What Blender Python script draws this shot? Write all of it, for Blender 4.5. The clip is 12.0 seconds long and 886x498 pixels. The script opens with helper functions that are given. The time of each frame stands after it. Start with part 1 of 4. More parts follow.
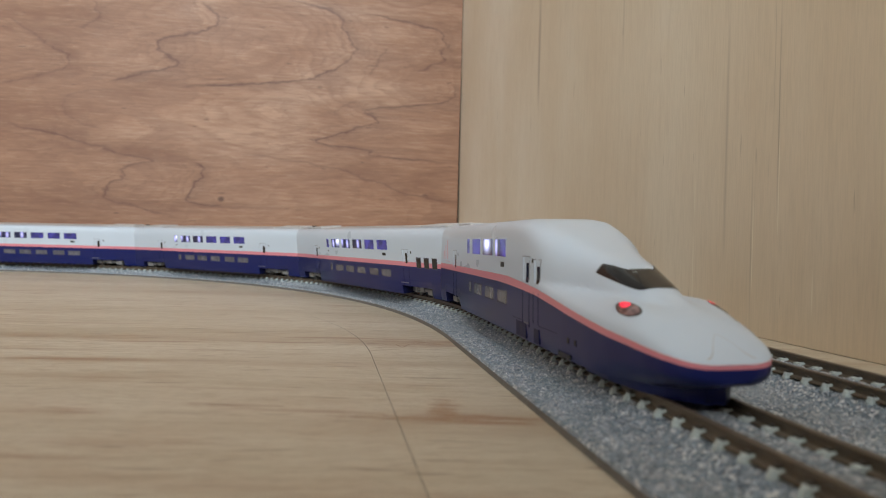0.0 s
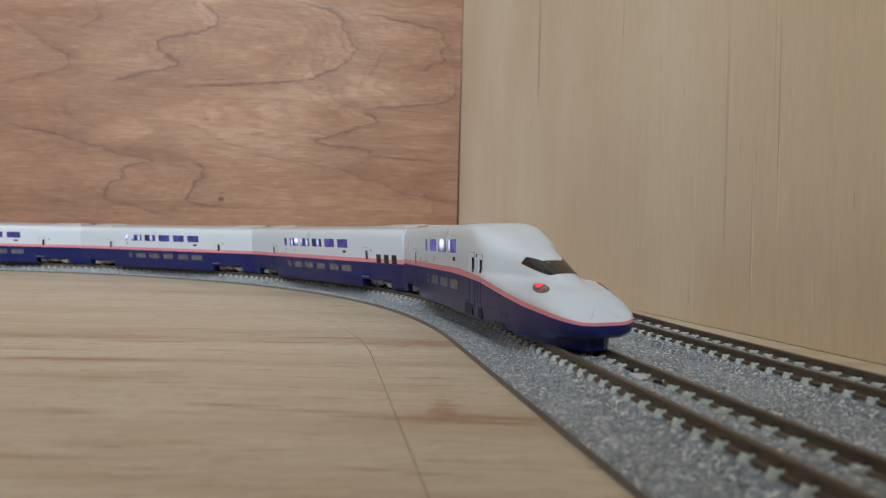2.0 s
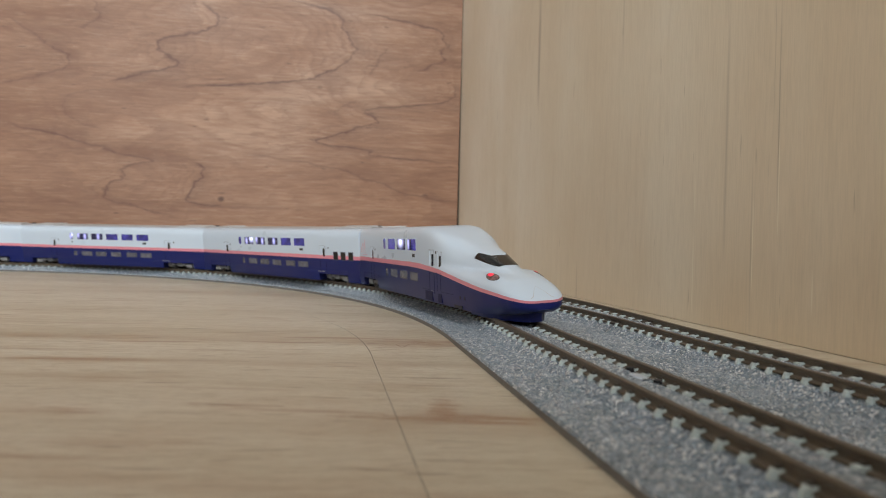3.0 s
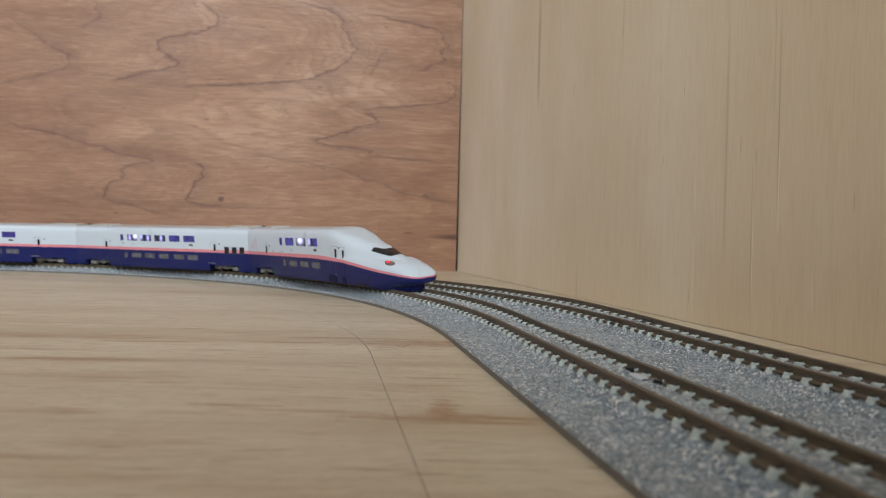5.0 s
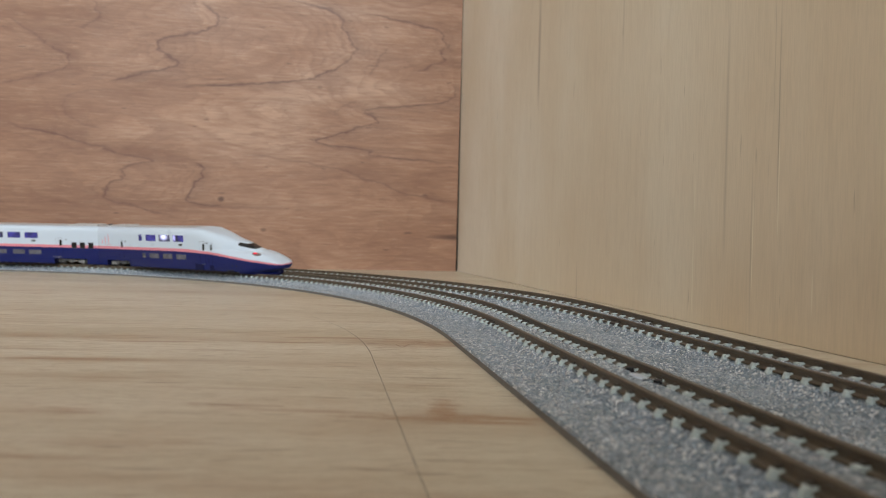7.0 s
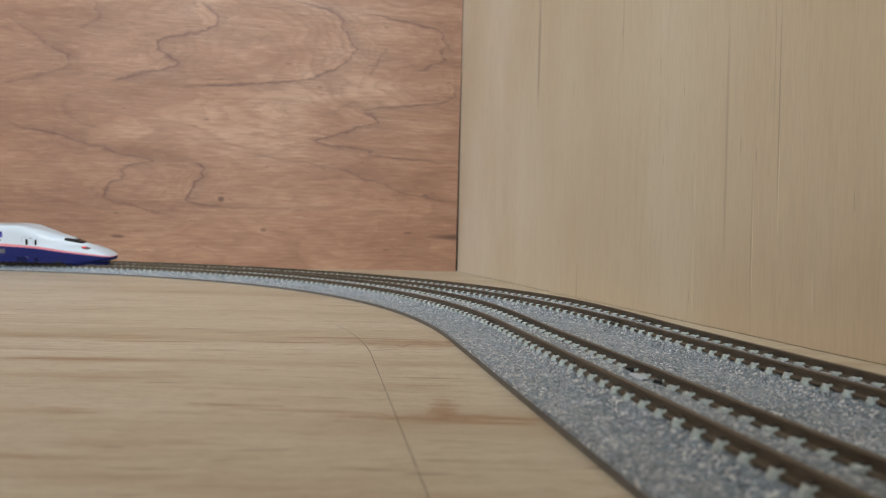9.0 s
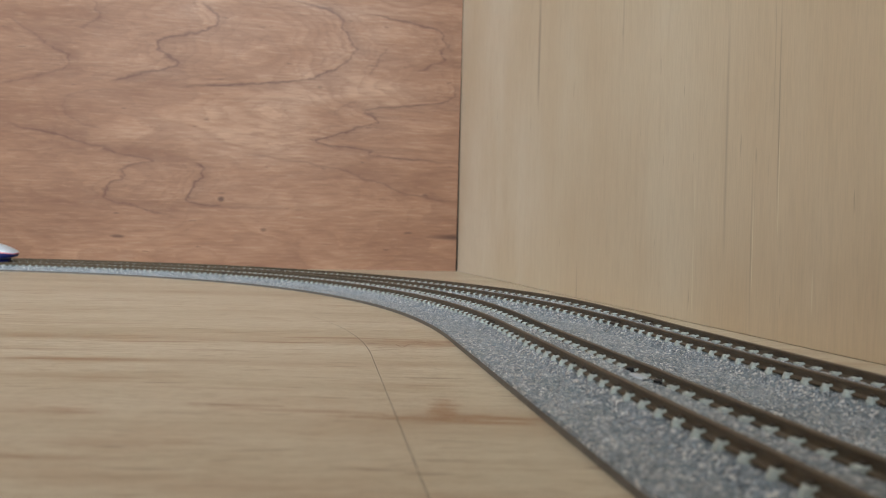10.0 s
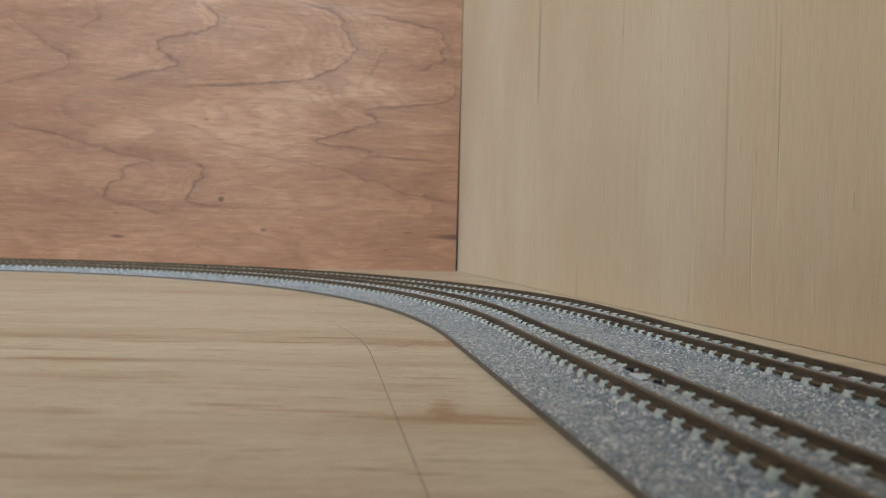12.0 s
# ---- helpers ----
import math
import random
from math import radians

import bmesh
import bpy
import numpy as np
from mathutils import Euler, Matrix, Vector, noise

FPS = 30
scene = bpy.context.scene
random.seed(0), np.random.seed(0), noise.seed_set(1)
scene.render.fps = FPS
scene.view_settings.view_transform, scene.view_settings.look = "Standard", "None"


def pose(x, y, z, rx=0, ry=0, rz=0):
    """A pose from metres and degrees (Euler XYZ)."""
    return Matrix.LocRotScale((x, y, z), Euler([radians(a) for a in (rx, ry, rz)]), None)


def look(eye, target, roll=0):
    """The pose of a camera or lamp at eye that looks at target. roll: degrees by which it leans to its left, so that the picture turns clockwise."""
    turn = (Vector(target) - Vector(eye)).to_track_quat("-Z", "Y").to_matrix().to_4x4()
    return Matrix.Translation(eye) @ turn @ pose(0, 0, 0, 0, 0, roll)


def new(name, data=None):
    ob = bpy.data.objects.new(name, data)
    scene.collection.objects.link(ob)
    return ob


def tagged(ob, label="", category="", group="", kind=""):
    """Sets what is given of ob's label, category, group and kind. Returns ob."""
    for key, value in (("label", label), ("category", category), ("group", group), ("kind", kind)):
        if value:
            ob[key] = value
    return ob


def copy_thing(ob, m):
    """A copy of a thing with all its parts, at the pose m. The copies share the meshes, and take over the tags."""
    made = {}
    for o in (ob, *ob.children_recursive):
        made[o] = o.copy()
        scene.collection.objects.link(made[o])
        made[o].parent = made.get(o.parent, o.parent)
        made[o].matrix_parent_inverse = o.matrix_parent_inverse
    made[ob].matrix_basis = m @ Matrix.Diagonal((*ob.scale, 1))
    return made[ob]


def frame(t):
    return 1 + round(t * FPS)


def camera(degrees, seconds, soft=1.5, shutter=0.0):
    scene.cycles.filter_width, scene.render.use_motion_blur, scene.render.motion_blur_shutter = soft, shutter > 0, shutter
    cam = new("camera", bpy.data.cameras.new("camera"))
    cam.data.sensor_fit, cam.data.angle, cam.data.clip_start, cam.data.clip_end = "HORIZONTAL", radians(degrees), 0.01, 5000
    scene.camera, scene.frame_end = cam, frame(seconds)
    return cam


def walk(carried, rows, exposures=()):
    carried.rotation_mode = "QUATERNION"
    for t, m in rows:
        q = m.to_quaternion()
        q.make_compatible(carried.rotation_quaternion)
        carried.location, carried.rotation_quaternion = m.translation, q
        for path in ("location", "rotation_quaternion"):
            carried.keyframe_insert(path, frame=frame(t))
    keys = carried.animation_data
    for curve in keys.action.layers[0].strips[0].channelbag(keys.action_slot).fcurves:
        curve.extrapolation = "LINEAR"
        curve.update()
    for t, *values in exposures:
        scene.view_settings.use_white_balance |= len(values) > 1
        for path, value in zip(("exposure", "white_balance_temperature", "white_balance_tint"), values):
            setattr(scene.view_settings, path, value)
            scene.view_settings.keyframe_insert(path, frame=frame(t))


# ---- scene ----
MM = 0.001

# ---- camera ----
cam = camera(65.12, 12.0, soft=1.0)
EYE = (0.0, 0.0, 0.026454)
AIM = (0.0, math.cos(radians(0.61)), 0.026454 - math.sin(radians(0.61)))
walk(cam, [(0.0, look(EYE, AIM, 1.285)), (12.0, look(EYE, AIM, 1.285))],
     exposures=[(0.0, 0.0), (2.0, -0.04), (5.0, -0.03), (7.2, -0.02), (8.8, 0.05), (10.0, 0.06), (12.0, 0.03)])
cam.data.dof.use_dof = True
cam.data.dof.focus_distance = 0.20
cam.data.dof.aperture_fstop = 34.0

# ---- light ----
world = bpy.data.worlds.new("daylight")
scene.world = world
world.use_nodes = True
wn = world.node_tree
sky = wn.nodes.new("ShaderNodeTexSky")
sky.sky_type, sky.sun_disc = "NISHITA", False
sky.sun_elevation, sky.sun_rotation = radians(40), radians(200)
wn.links.new(sky.outputs["Color"], wn.nodes["Background"].inputs["Color"])
wn.nodes["Background"].inputs["Strength"].default_value = 0.1


def area_lamp(name, eye, target, sx, sy, watts, colour):
    data = bpy.data.lights.new(name, "AREA")
    data.shape, data.size, data.size_y, data.energy, data.color = "RECTANGLE", sx, sy, watts, colour
    ob = new(name, data)
    ob.matrix_world = look(eye, target)
    return ob


area_lamp("window_light", (0.2, -2.12, 1.42), (0.2, 0.0, 0.9), 2.0, 1.3, 73.0, (0.90, 0.97, 1.0))


# ---- materials ----
class Nodes:
    """A small writer of node materials."""

    def __init__(self, name, rough=0.5, metal=0.0):
        self.mat = bpy.data.materials.new(name)
        self.mat.use_nodes = True
        self.tree = self.mat.node_tree
        self.bsdf = self.tree.nodes["Principled BSDF"]
        self.bsdf.inputs["Roughness"].default_value = rough
        self.bsdf.inputs["Metallic"].default_value = metal

    def node(self, kind, **inputs):
        n = self.tree.nodes.new(kind)
        for k, v in inputs.items():
            self.put(n, k.replace("_", " "), v)
        return n

    def put(self, n, key, v):
        if isinstance(v, bpy.types.NodeSocket):
            self.tree.links.new(v, n.inputs[key])
        else:
            n.inputs[key].default_value = v

    def coords(self, scale=(1, 1, 1), turn=0.0, shift=(0, 0, 0)):
        tc = self.node("ShaderNodeTexCoord")
        mp = self.node("ShaderNodeMapping", Vector=tc.outputs["Object"], Rotation=(0, 0, radians(turn)))
        mp = self.node("ShaderNodeMapping", Vector=mp.outputs["Vector"], Location=shift, Scale=scale)
        return mp.outputs["Vector"]

    def noise(self, vec, scale=1.0, detail=3.0, rough=0.5, warp=0.0):
        return self.node("ShaderNodeTexNoise", Vector=vec, Scale=scale, Detail=detail, Roughness=rough, Distortion=warp).outputs["Fac"]

    def maths(self, op, a, b=0.0, c=0.0):
        n = self.tree.nodes.new("ShaderNodeMath")
        n.operation = op
        for i, v in enumerate((a, b, c)):
            if isinstance(v, bpy.types.NodeSocket):
                self.tree.links.new(v, n.inputs[i])
            else:
                n.inputs[i].default_value = v
        return n.outputs[0]

    def ramp(self, fac, stops):
        n = self.node("ShaderNodeValToRGB", Fac=fac)
        r = n.color_ramp
        while len(r.elements) < len(stops):
            r.elements.new(0.5)
        for e, (p, c) in zip(r.elements, stops):
            e.position, e.color = p, (*c, 1) if len(c) == 3 else c
        return n.outputs["Color"]

    def grey(self, fac, lo, hi, a=0.0, b=1.0):
        n = self.node("ShaderNodeMapRange", Value=fac)
        for i, v in zip((1, 2, 3, 4), (lo, hi, a, b)):
            n.inputs[i].default_value = v
        return n.outputs[0]

    def mix(self, fac, a, b, blend="MIX"):
        n = self.tree.nodes.new("ShaderNodeMix")
        n.data_type, n.blend_type = "RGBA", blend
        for i, v in ((0, fac), (6, a), (7, b)):
            if isinstance(v, bpy.types.NodeSocket):
                self.tree.links.new(v, n.inputs[i])
            else:
                n.inputs[i].default_value = v if i == 0 else (*v, 1)
        return n.outputs[2]

    def done(self, colour=None, bump=None, strength=0.3, distance=0.0002, rough=None):
        if colour is not None:
            self.put(self.bsdf, "Base Color", colour if isinstance(colour, bpy.types.NodeSocket) else (*colour, 1))
        if bump is not None:
            b = self.node("ShaderNodeBump", Height=bump, Strength=strength, Distance=distance)
            self.tree.links.new(b.outputs["Normal"], self.bsdf.inputs["Normal"])
        if rough is not None:
            self.put(self.bsdf, "Roughness", rough)
        return self.mat


def board_wood():
    m = Nodes("pale_plywood", 0.5)
    turn = 10.0
    wave = m.noise(m.coords((5, 9, 1), turn), 1.0, 2, 0.5)
    sep = m.node("ShaderNodeSeparateXYZ", Vector=m.coords((1, 1, 1), turn))
    u, v = sep.outputs[0], m.maths("ADD", sep.outputs[1], m.maths("MULTIPLY", m.maths("SUBTRACT", wave, 0.5), 0.03))
    vec = m.node("ShaderNodeCombineXYZ", X=u, Y=v).outputs[0]

    def stretched(sx, sy, shift=0.0, detail=4, rough=0.6, warp=0.0):
        mp = m.node("ShaderNodeMapping", Vector=vec, Scale=(sx, sy, 1), Location=(shift, shift * 0.7, 0))
        return m.noise(mp.outputs[0], 1.0, detail, rough, warp)

    band = stretched(5.0, 34, 0.3, 4, 0.6)
    far = stretched(9, 14, 2.2, 2, 0.5)
    streak = stretched(45, 560, 3.0)
    fibre = stretched(240, 2600, 1.0, 4, 0.75)
    grain = stretched(120, 1150, 6.0, 4, 0.7)
    dash = stretched(60, 620, 9.0, 2, 0.5)
    blot = stretched(22, 75, 5.0, 4, 0.6)
    base = m.ramp(band, [(0.26, (0.50, 0.42, 0.30)), (0.5, (0.615, 0.54, 0.42)), (0.74, (0.71, 0.645, 0.53))])
    # darker late-wood bands with ragged edges
    for at_v, wide, strength in ((-0.520, 0.009, 0.65), (-0.443, 0.004, 0.8), (-0.30, 0.012, 0.5), (-0.60, 0.02, 0.6), (-0.475, 0.003, 0.6)):
        d = m.maths("ABSOLUTE", m.maths("DIVIDE", m.maths("SUBTRACT", v, at_v), wide))
        d = m.maths("ADD", d, m.maths("ADD", m.maths("MULTIPLY", m.maths("SUBTRACT", streak, 0.5), 6.0), m.maths("MULTIPLY", m.maths("SUBTRACT", fibre, 0.5), 5.0)))
        base = m.mix(m.maths("MULTIPLY", m.grey(d, 1.2, 0.2), m.maths("MULTIPLY", m.maths("MULTIPLY", m.grey(blot, 0.35, 0.6, 0.45, 1.0), m.grey(far, 0.38, 0.58, 0.1, 1.0)), strength)), base, (0.37, 0.245, 0.14))
    col = m.mix(m.grey(streak, 0.50, 0.72, 0, 0.32), base, (0.40, 0.29, 0.19))
    col = m.mix(m.grey(grain, 0.52, 0.66, 0.0, 0.5), col, (0.39, 0.295, 0.19))
    col = m.mix(m.grey(blot, 0.54, 0.74, 0, 0.6), col, (0.37, 0.22, 0.115))
    col = m.mix(m.grey(fibre, 0.49, 0.66, 0.0, 0.75), col, (0.37, 0.275, 0.18))
    for cu, cv, ru, rv, strength in ((-0.020, -0.5195, 0.014, 0.003, 0.95), (-0.0215, -0.514, 0.0025, 0.008, 0.85), (-0.026, -0.4435, 0.022, 0.006, 0.75), (-0.055, -0.5148, 0.009, 0.0012, 0.8), (-0.080, -0.5203, 0.008, 0.0016, 0.7), (-0.062, -0.5336, 0.012, 0.0012, 0.5), (-0.013, -0.444, 0.005, 0.009, 0.8), (-0.045, -0.4385, 0.018, 0.0014, 0.8), (-0.070, -0.4462, 0.018, 0.0012, 0.8), (-0.092, -0.449, 0.016, 0.0012, 0.75), (-0.095, -0.4745, 0.022, 0.0016, 0.65), (-0.13, -0.4152, 0.03, 0.0016, 0.4), (-0.020, -0.552, 0.010, 0.003, 0.4), (-0.068, -0.5395, 0.010, 0.0010, 0.55), (-0.098, -0.527, 0.012, 0.0014, 0.6), (-0.040, -0.5165, 0.012, 0.0012, 0.6), (-0.060, -0.5035, 0.016, 0.0008, 0.4), (-0.115, -0.462, 0.02, 0.0010, 0.5), (-0.075, -0.4600, 0.012, 0.0008, 0.5), (-0.098, -0.4405, 0.012, 0.0008, 0.6)):
        a = m.maths("DIVIDE", m.maths("SUBTRACT", u, cu), ru)
        b = m.maths("DIVIDE", m.maths("SUBTRACT", v, cv), rv)
        ragged = m.maths("ADD", m.maths("MULTIPLY", m.maths("SUBTRACT", streak, 0.5), 7.0), m.maths("MULTIPLY", m.maths("SUBTRACT", fibre, 0.5), 7.0))
        r = m.maths("ADD", m.maths("ADD", m.maths("MULTIPLY", a, a), m.maths("MULTIPLY", b, b)), ragged)
        col = m.mix(m.grey(r, 1.0, 0.0, 0, strength), col, (0.33, 0.185, 0.10))
    col = m.mix(m.grey(dash, 0.64, 0.70, 0.0, 0.7), col, (0.25, 0.155, 0.09))
    return m.done(col, fibre, 0.3, 0.0002, m.grey(streak, 0.3, 0.8, 0.30, 0.46))


def red_wood():
    """Rotary-cut reddish veneer with cathedral figure, across x and z of the panel."""
    m = Nodes("reddish_lauan_veneer", 0.40)
    sep = m.node("ShaderNodeSeparateXYZ", Vector=m.coords())
    jag = m.noise(m.coords((60, 1, 130)), 1.0, 4, 0.65)
    sway = m.noise(m.coords((7, 1, 16), 0, (2, 0, 5)), 1.0, 2, 0.5)
    rag = m.noise(m.coords((38, 1, 90), 0, (6, 0, 2)), 1.0, 4, 0.65)
    x = m.maths("MULTIPLY_ADD", m.maths("SUBTRACT", jag, 0.5), 0.022, sep.outputs[0])
    z = m.maths("MULTIPLY_ADD", m.maths("SUBTRACT", rag, 0.5), 0.0075, sep.outputs[2])
    patch = m.noise(m.coords((16, 1, 22), 0, (2, 0, 1)), 1.0, 3, 0.6)
    broken = m.grey(patch, 0.34, 0.55, 0.6, 1.0)

    def vein(wide, strength, *way):
        """A late-wood line through points (height, place along the panel) in millimetres, with a soft shade on one side."""
        way = sorted(way)
        z0, z1 = way[0][0] * MM, way[-1][0] * MM
        x0, x1 = min(p[1] for p in way) * MM - 0.03, max(p[1] for p in way) * MM + 0.03
        u = m.maths("DIVIDE", m.maths("SUBTRACT", z, z0), z1 - z0)
        stops = [((h * MM - z0) / (z1 - z0), ((p * MM - x0) / (x1 - x0),) * 3) for h, p in way]
        places = []
        for shift in (0.0, 0.03):
            c = m.ramp(m.maths("ADD", u, shift), stops)
            c.node.color_ramp.interpolation = "CARDINAL"
            places.append(m.maths("MULTIPLY_ADD", c, x1 - x0, x0))
        slope = m.maths("DIVIDE", m.maths("SUBTRACT", places[1], places[0]), 0.03 * (z1 - z0))
        d = m.maths("DIVIDE", m.maths("SUBTRACT", x, places[0]), m.maths("SQRT", m.maths("MULTIPLY_ADD", slope, slope, 1.0)))
        ends = m.maths("MULTIPLY", m.grey(u, 0.0, 0.06), m.grey(u, 1.0, 0.94))
        line = m.grey(m.maths("ABSOLUTE", d), wide * MM * 1.15, 0.0, 0.0, 1.0)
        shade = m.maths("MULTIPLY", m.grey(d, wide * MM * 8.0, 0.0, 0.0, 0.38), m.grey(d, -0.0003, 0.0003))
        both = m.maths("MULTIPLY", m.maths("MAXIMUM", line, shade), m.maths("MULTIPLY", ends, strength))
        # fainter growth lines that follow it
        ring = m.grey(m.maths("FRACT", m.maths("DIVIDE", m.maths("ADD", d, m.maths("MULTIPLY", rag, 0.012)), 0.0062)), 0.35, 1.0, 0.0, 0.30 * strength)
        ring = m.maths("MULTIPLY", m.maths("MULTIPLY", ring, ends), m.grey(m.maths("ABSOLUTE", d), 0.030, 0.004))
        return m.maths("MAXIMUM", m.maths("MULTIPLY", both, broken), ring)

    def swell(cx, cz, rx, rz, amp):
        a = m.maths("DIVIDE", m.maths("SUBTRACT", sep.outputs[0], cx), rx)
        b = m.maths("DIVIDE", m.maths("SUBTRACT", sep.outputs[2], cz), rz)
        r = m.maths("ADD", m.maths("MULTIPLY", a, a), m.maths("MULTIPLY", b, b))
        return m.maths("MULTIPLY", m.maths("EXPONENT", m.maths("MULTIPLY", r, -1.0)), amp)

    veins = (
        vein(1.5, 1.0, (167.3, -5), (155.9, -9), (147.8, -26), (143.6, -64), (139.3, -86), (132.2, -73), (124.9, -88), (116.3, -113), (109.6, -129), (105.7, -88), (99.9, -76), (98.1, -38), (94.2, 1)),
        vein(1.7, 0.95, (233.4, -167), (227.1, -129), (219.0, -110), (204.8, -104), (191.8, -96), (183.0, -102), (172.4, -114), (162.5, -138), (156.1, -184), (148.2, -248)),
        vein(2.0, 1.0, (223.7, -223), (210.6, -211), (200.6, -217), (189.7, -248), (181.2, -257), (174.8, -248), (169.1, -243), (160.6, -265), (148.4, -296)),
        vein(1.5, 0.9, (115.0, -375), (109.6, -350), (101.3, -316), (92.8, -284), (88.6, -263), (85.1, -269), (79.8, -284), (74.3, -281), (68.0, -290), (60.8, -296), (54.1, -290), (47.1, -264), (42.9, -246)),
        vein(1.6, 1.0, (89.3, -226), (82.5, -220), (71.9, -224), (60.8, -230), (55.2, -230), (51.7, -205), (50.1, -164)),
        vein(1.6, 0.6, (98.3, -183), (92.8, -146), (87.2, -107), (78.5, -78), (67.2, -47), (61.9, -12), (60.3, 1)),
        vein(1.5, 0.85, (225.5, -91), (221.1, -61), (215.6, -30), (201.8, -15), (191.4, -20), (187.6, -17), (174.8, -42)),
        vein(1.6, 0.7, (197.5, -368), (181.4, -345), (175.2, -336), (169.2, -326), (158.9, -330), (148.8, -359), (143.2, -375)),
        vein(1.6, 0.6, (216.2, -307), (207.5, -303), (200.4, -305), (192.7, -316)),
        vein(1.8, 0.6, (195.3, -68), (185.1, -72), (177.4, -77), (169.6, -82)),
        vein(1.5, 0.5, (149.3, -84), (143.7, -104), (133.4, -113)),
        vein(1.4, 0.4, (146.6, -287), (139.9, -321), (128.1, -328), (118.5, -321), (110.4, -299)),
        vein(1.6, 0.5, (268, -120), (258, -60), (246, -40), (240, -70), (232, -150)),
        vein(1.6, 0.6, (190, -560), (165, -470), (150, -430), (132, -450), (110, -520), (80, -600)),
    )
    field = m.maths("MULTIPLY_ADD", sway, 1.3, m.maths("MULTIPLY", rag, 0.16))
    for b in ((-0.19, 0.135, 0.16, 0.05, 1.0), (-0.02, 0.118, 0.10, 0.026, 0.8), (-0.30, 0.07, 0.09, 0.04, 0.8), (-0.18, 0.20, 0.09, 0.045, 0.8), (-0.60, 0.12, 0.14, 0.05, 1.1), (-0.85, 0.06, 0.16, 0.06, 1.1)):
        field = m.maths("ADD", field, swell(*b))
    fine = m.maths("FRACT", m.maths("MULTIPLY", field, 9.0))
    soft = m.maths("FRACT", m.maths("MULTIPLY", field, 2.6))
    glow = m.noise(m.coords((8, 1, 30), 0, (1, 0, 4)), 1.0, 5, 0.65, 0.6)
    # paler heart figure; the wide swells paint light falling off to the left
    heart_and_falloff = m.maths("ADD", swell(-0.185, 0.132, 0.07, 0.030, 0.20), m.maths("ADD", swell(-0.15, 0.17, 0.13, 0.06, 0.06), swell(-0.42, 0.12, 0.17, 0.16, -0.14)))
    pore = m.noise(m.coords((60, 1, 800)), 1.0, 3, 0.6)
    dash = m.noise(m.coords((38, 1, 420), 0, (4, 0, 9)), 1.0, 4, 0.7)
    fleck = m.noise(m.coords((55, 1, 260), 0, (4, 0, 4)), 1.0, 2, 0.5)
    col = m.ramp(m.maths("ADD", glow, heart_and_falloff), [(0.28, (0.262, 0.126, 0.072)), (0.5, (0.378, 0.203, 0.121)), (0.74, (0.52, 0.318, 0.206))])
    col = m.mix(m.grey(soft, 0.35, 1.0, 0, 0.30), col, (0.25, 0.125, 0.078))
    col = m.mix(m.grey(fine, 0.45, 1.0, 0, 0.30), col, (0.22, 0.105, 0.062))
    col = m.mix(m.grey(pore, 0.40, 0.72, 0, 0.42), col, (0.235, 0.115, 0.068))
    col = m.mix(m.grey(pore, 0.46, 0.28, 0, 0.14), col, (0.60, 0.40, 0.27))
    col = m.mix(m.grey(dash, 0.50, 0.68, 0, 0.36), col, (0.20, 0.095, 0.058))
    col = m.mix(m.grey(dash, 0.46, 0.28, 0, 0.30), col, (0.60, 0.42, 0.29))
    for v in veins:
        col = m.mix(m.maths("MULTIPLY", v, 0.95), col, (0.135, 0.060, 0.040))
    col = m.mix(m.grey(fleck, 0.70, 0.74, 0, 0.6), col, (0.12, 0.06, 0.04))
    for cx, cz, rx, rz, strength in ((-0.006, 0.0305, 0.022, 0.0028, 0.8), (-0.205, 0.058, 0.003, 0.0025, 0.75), (-0.17, 0.033, 0.003, 0.002, 0.6), (-0.286, 0.025, 0.006, 0.0015, 0.7), (-0.125, 0.157, 0.003, 0.002, 0.4), (-0.218, 0.125, 0.003, 0.002, 0.4)):
        kx = m.maths("DIVIDE", m.maths("SUBTRACT", sep.outputs[0], cx), rx)
        kz = m.maths("DIVIDE", m.maths("SUBTRACT", sep.outputs[2], cz), rz)
        knot = m.maths("ADD", m.maths("ADD", m.maths("MULTIPLY", kx, kx), m.maths("MULTIPLY", kz, kz)), m.maths("MULTIPLY", m.maths("SUBTRACT", rag, 0.5), 1.6))
        col = m.mix(m.grey(knot, 1.2, 0.1, 0, strength), col, (0.07, 0.03, 0.02))
    return m.done(col, pore, 0.25, 0.0002, m.grey(glow, 0.3, 0.7, 0.56, 0.44))


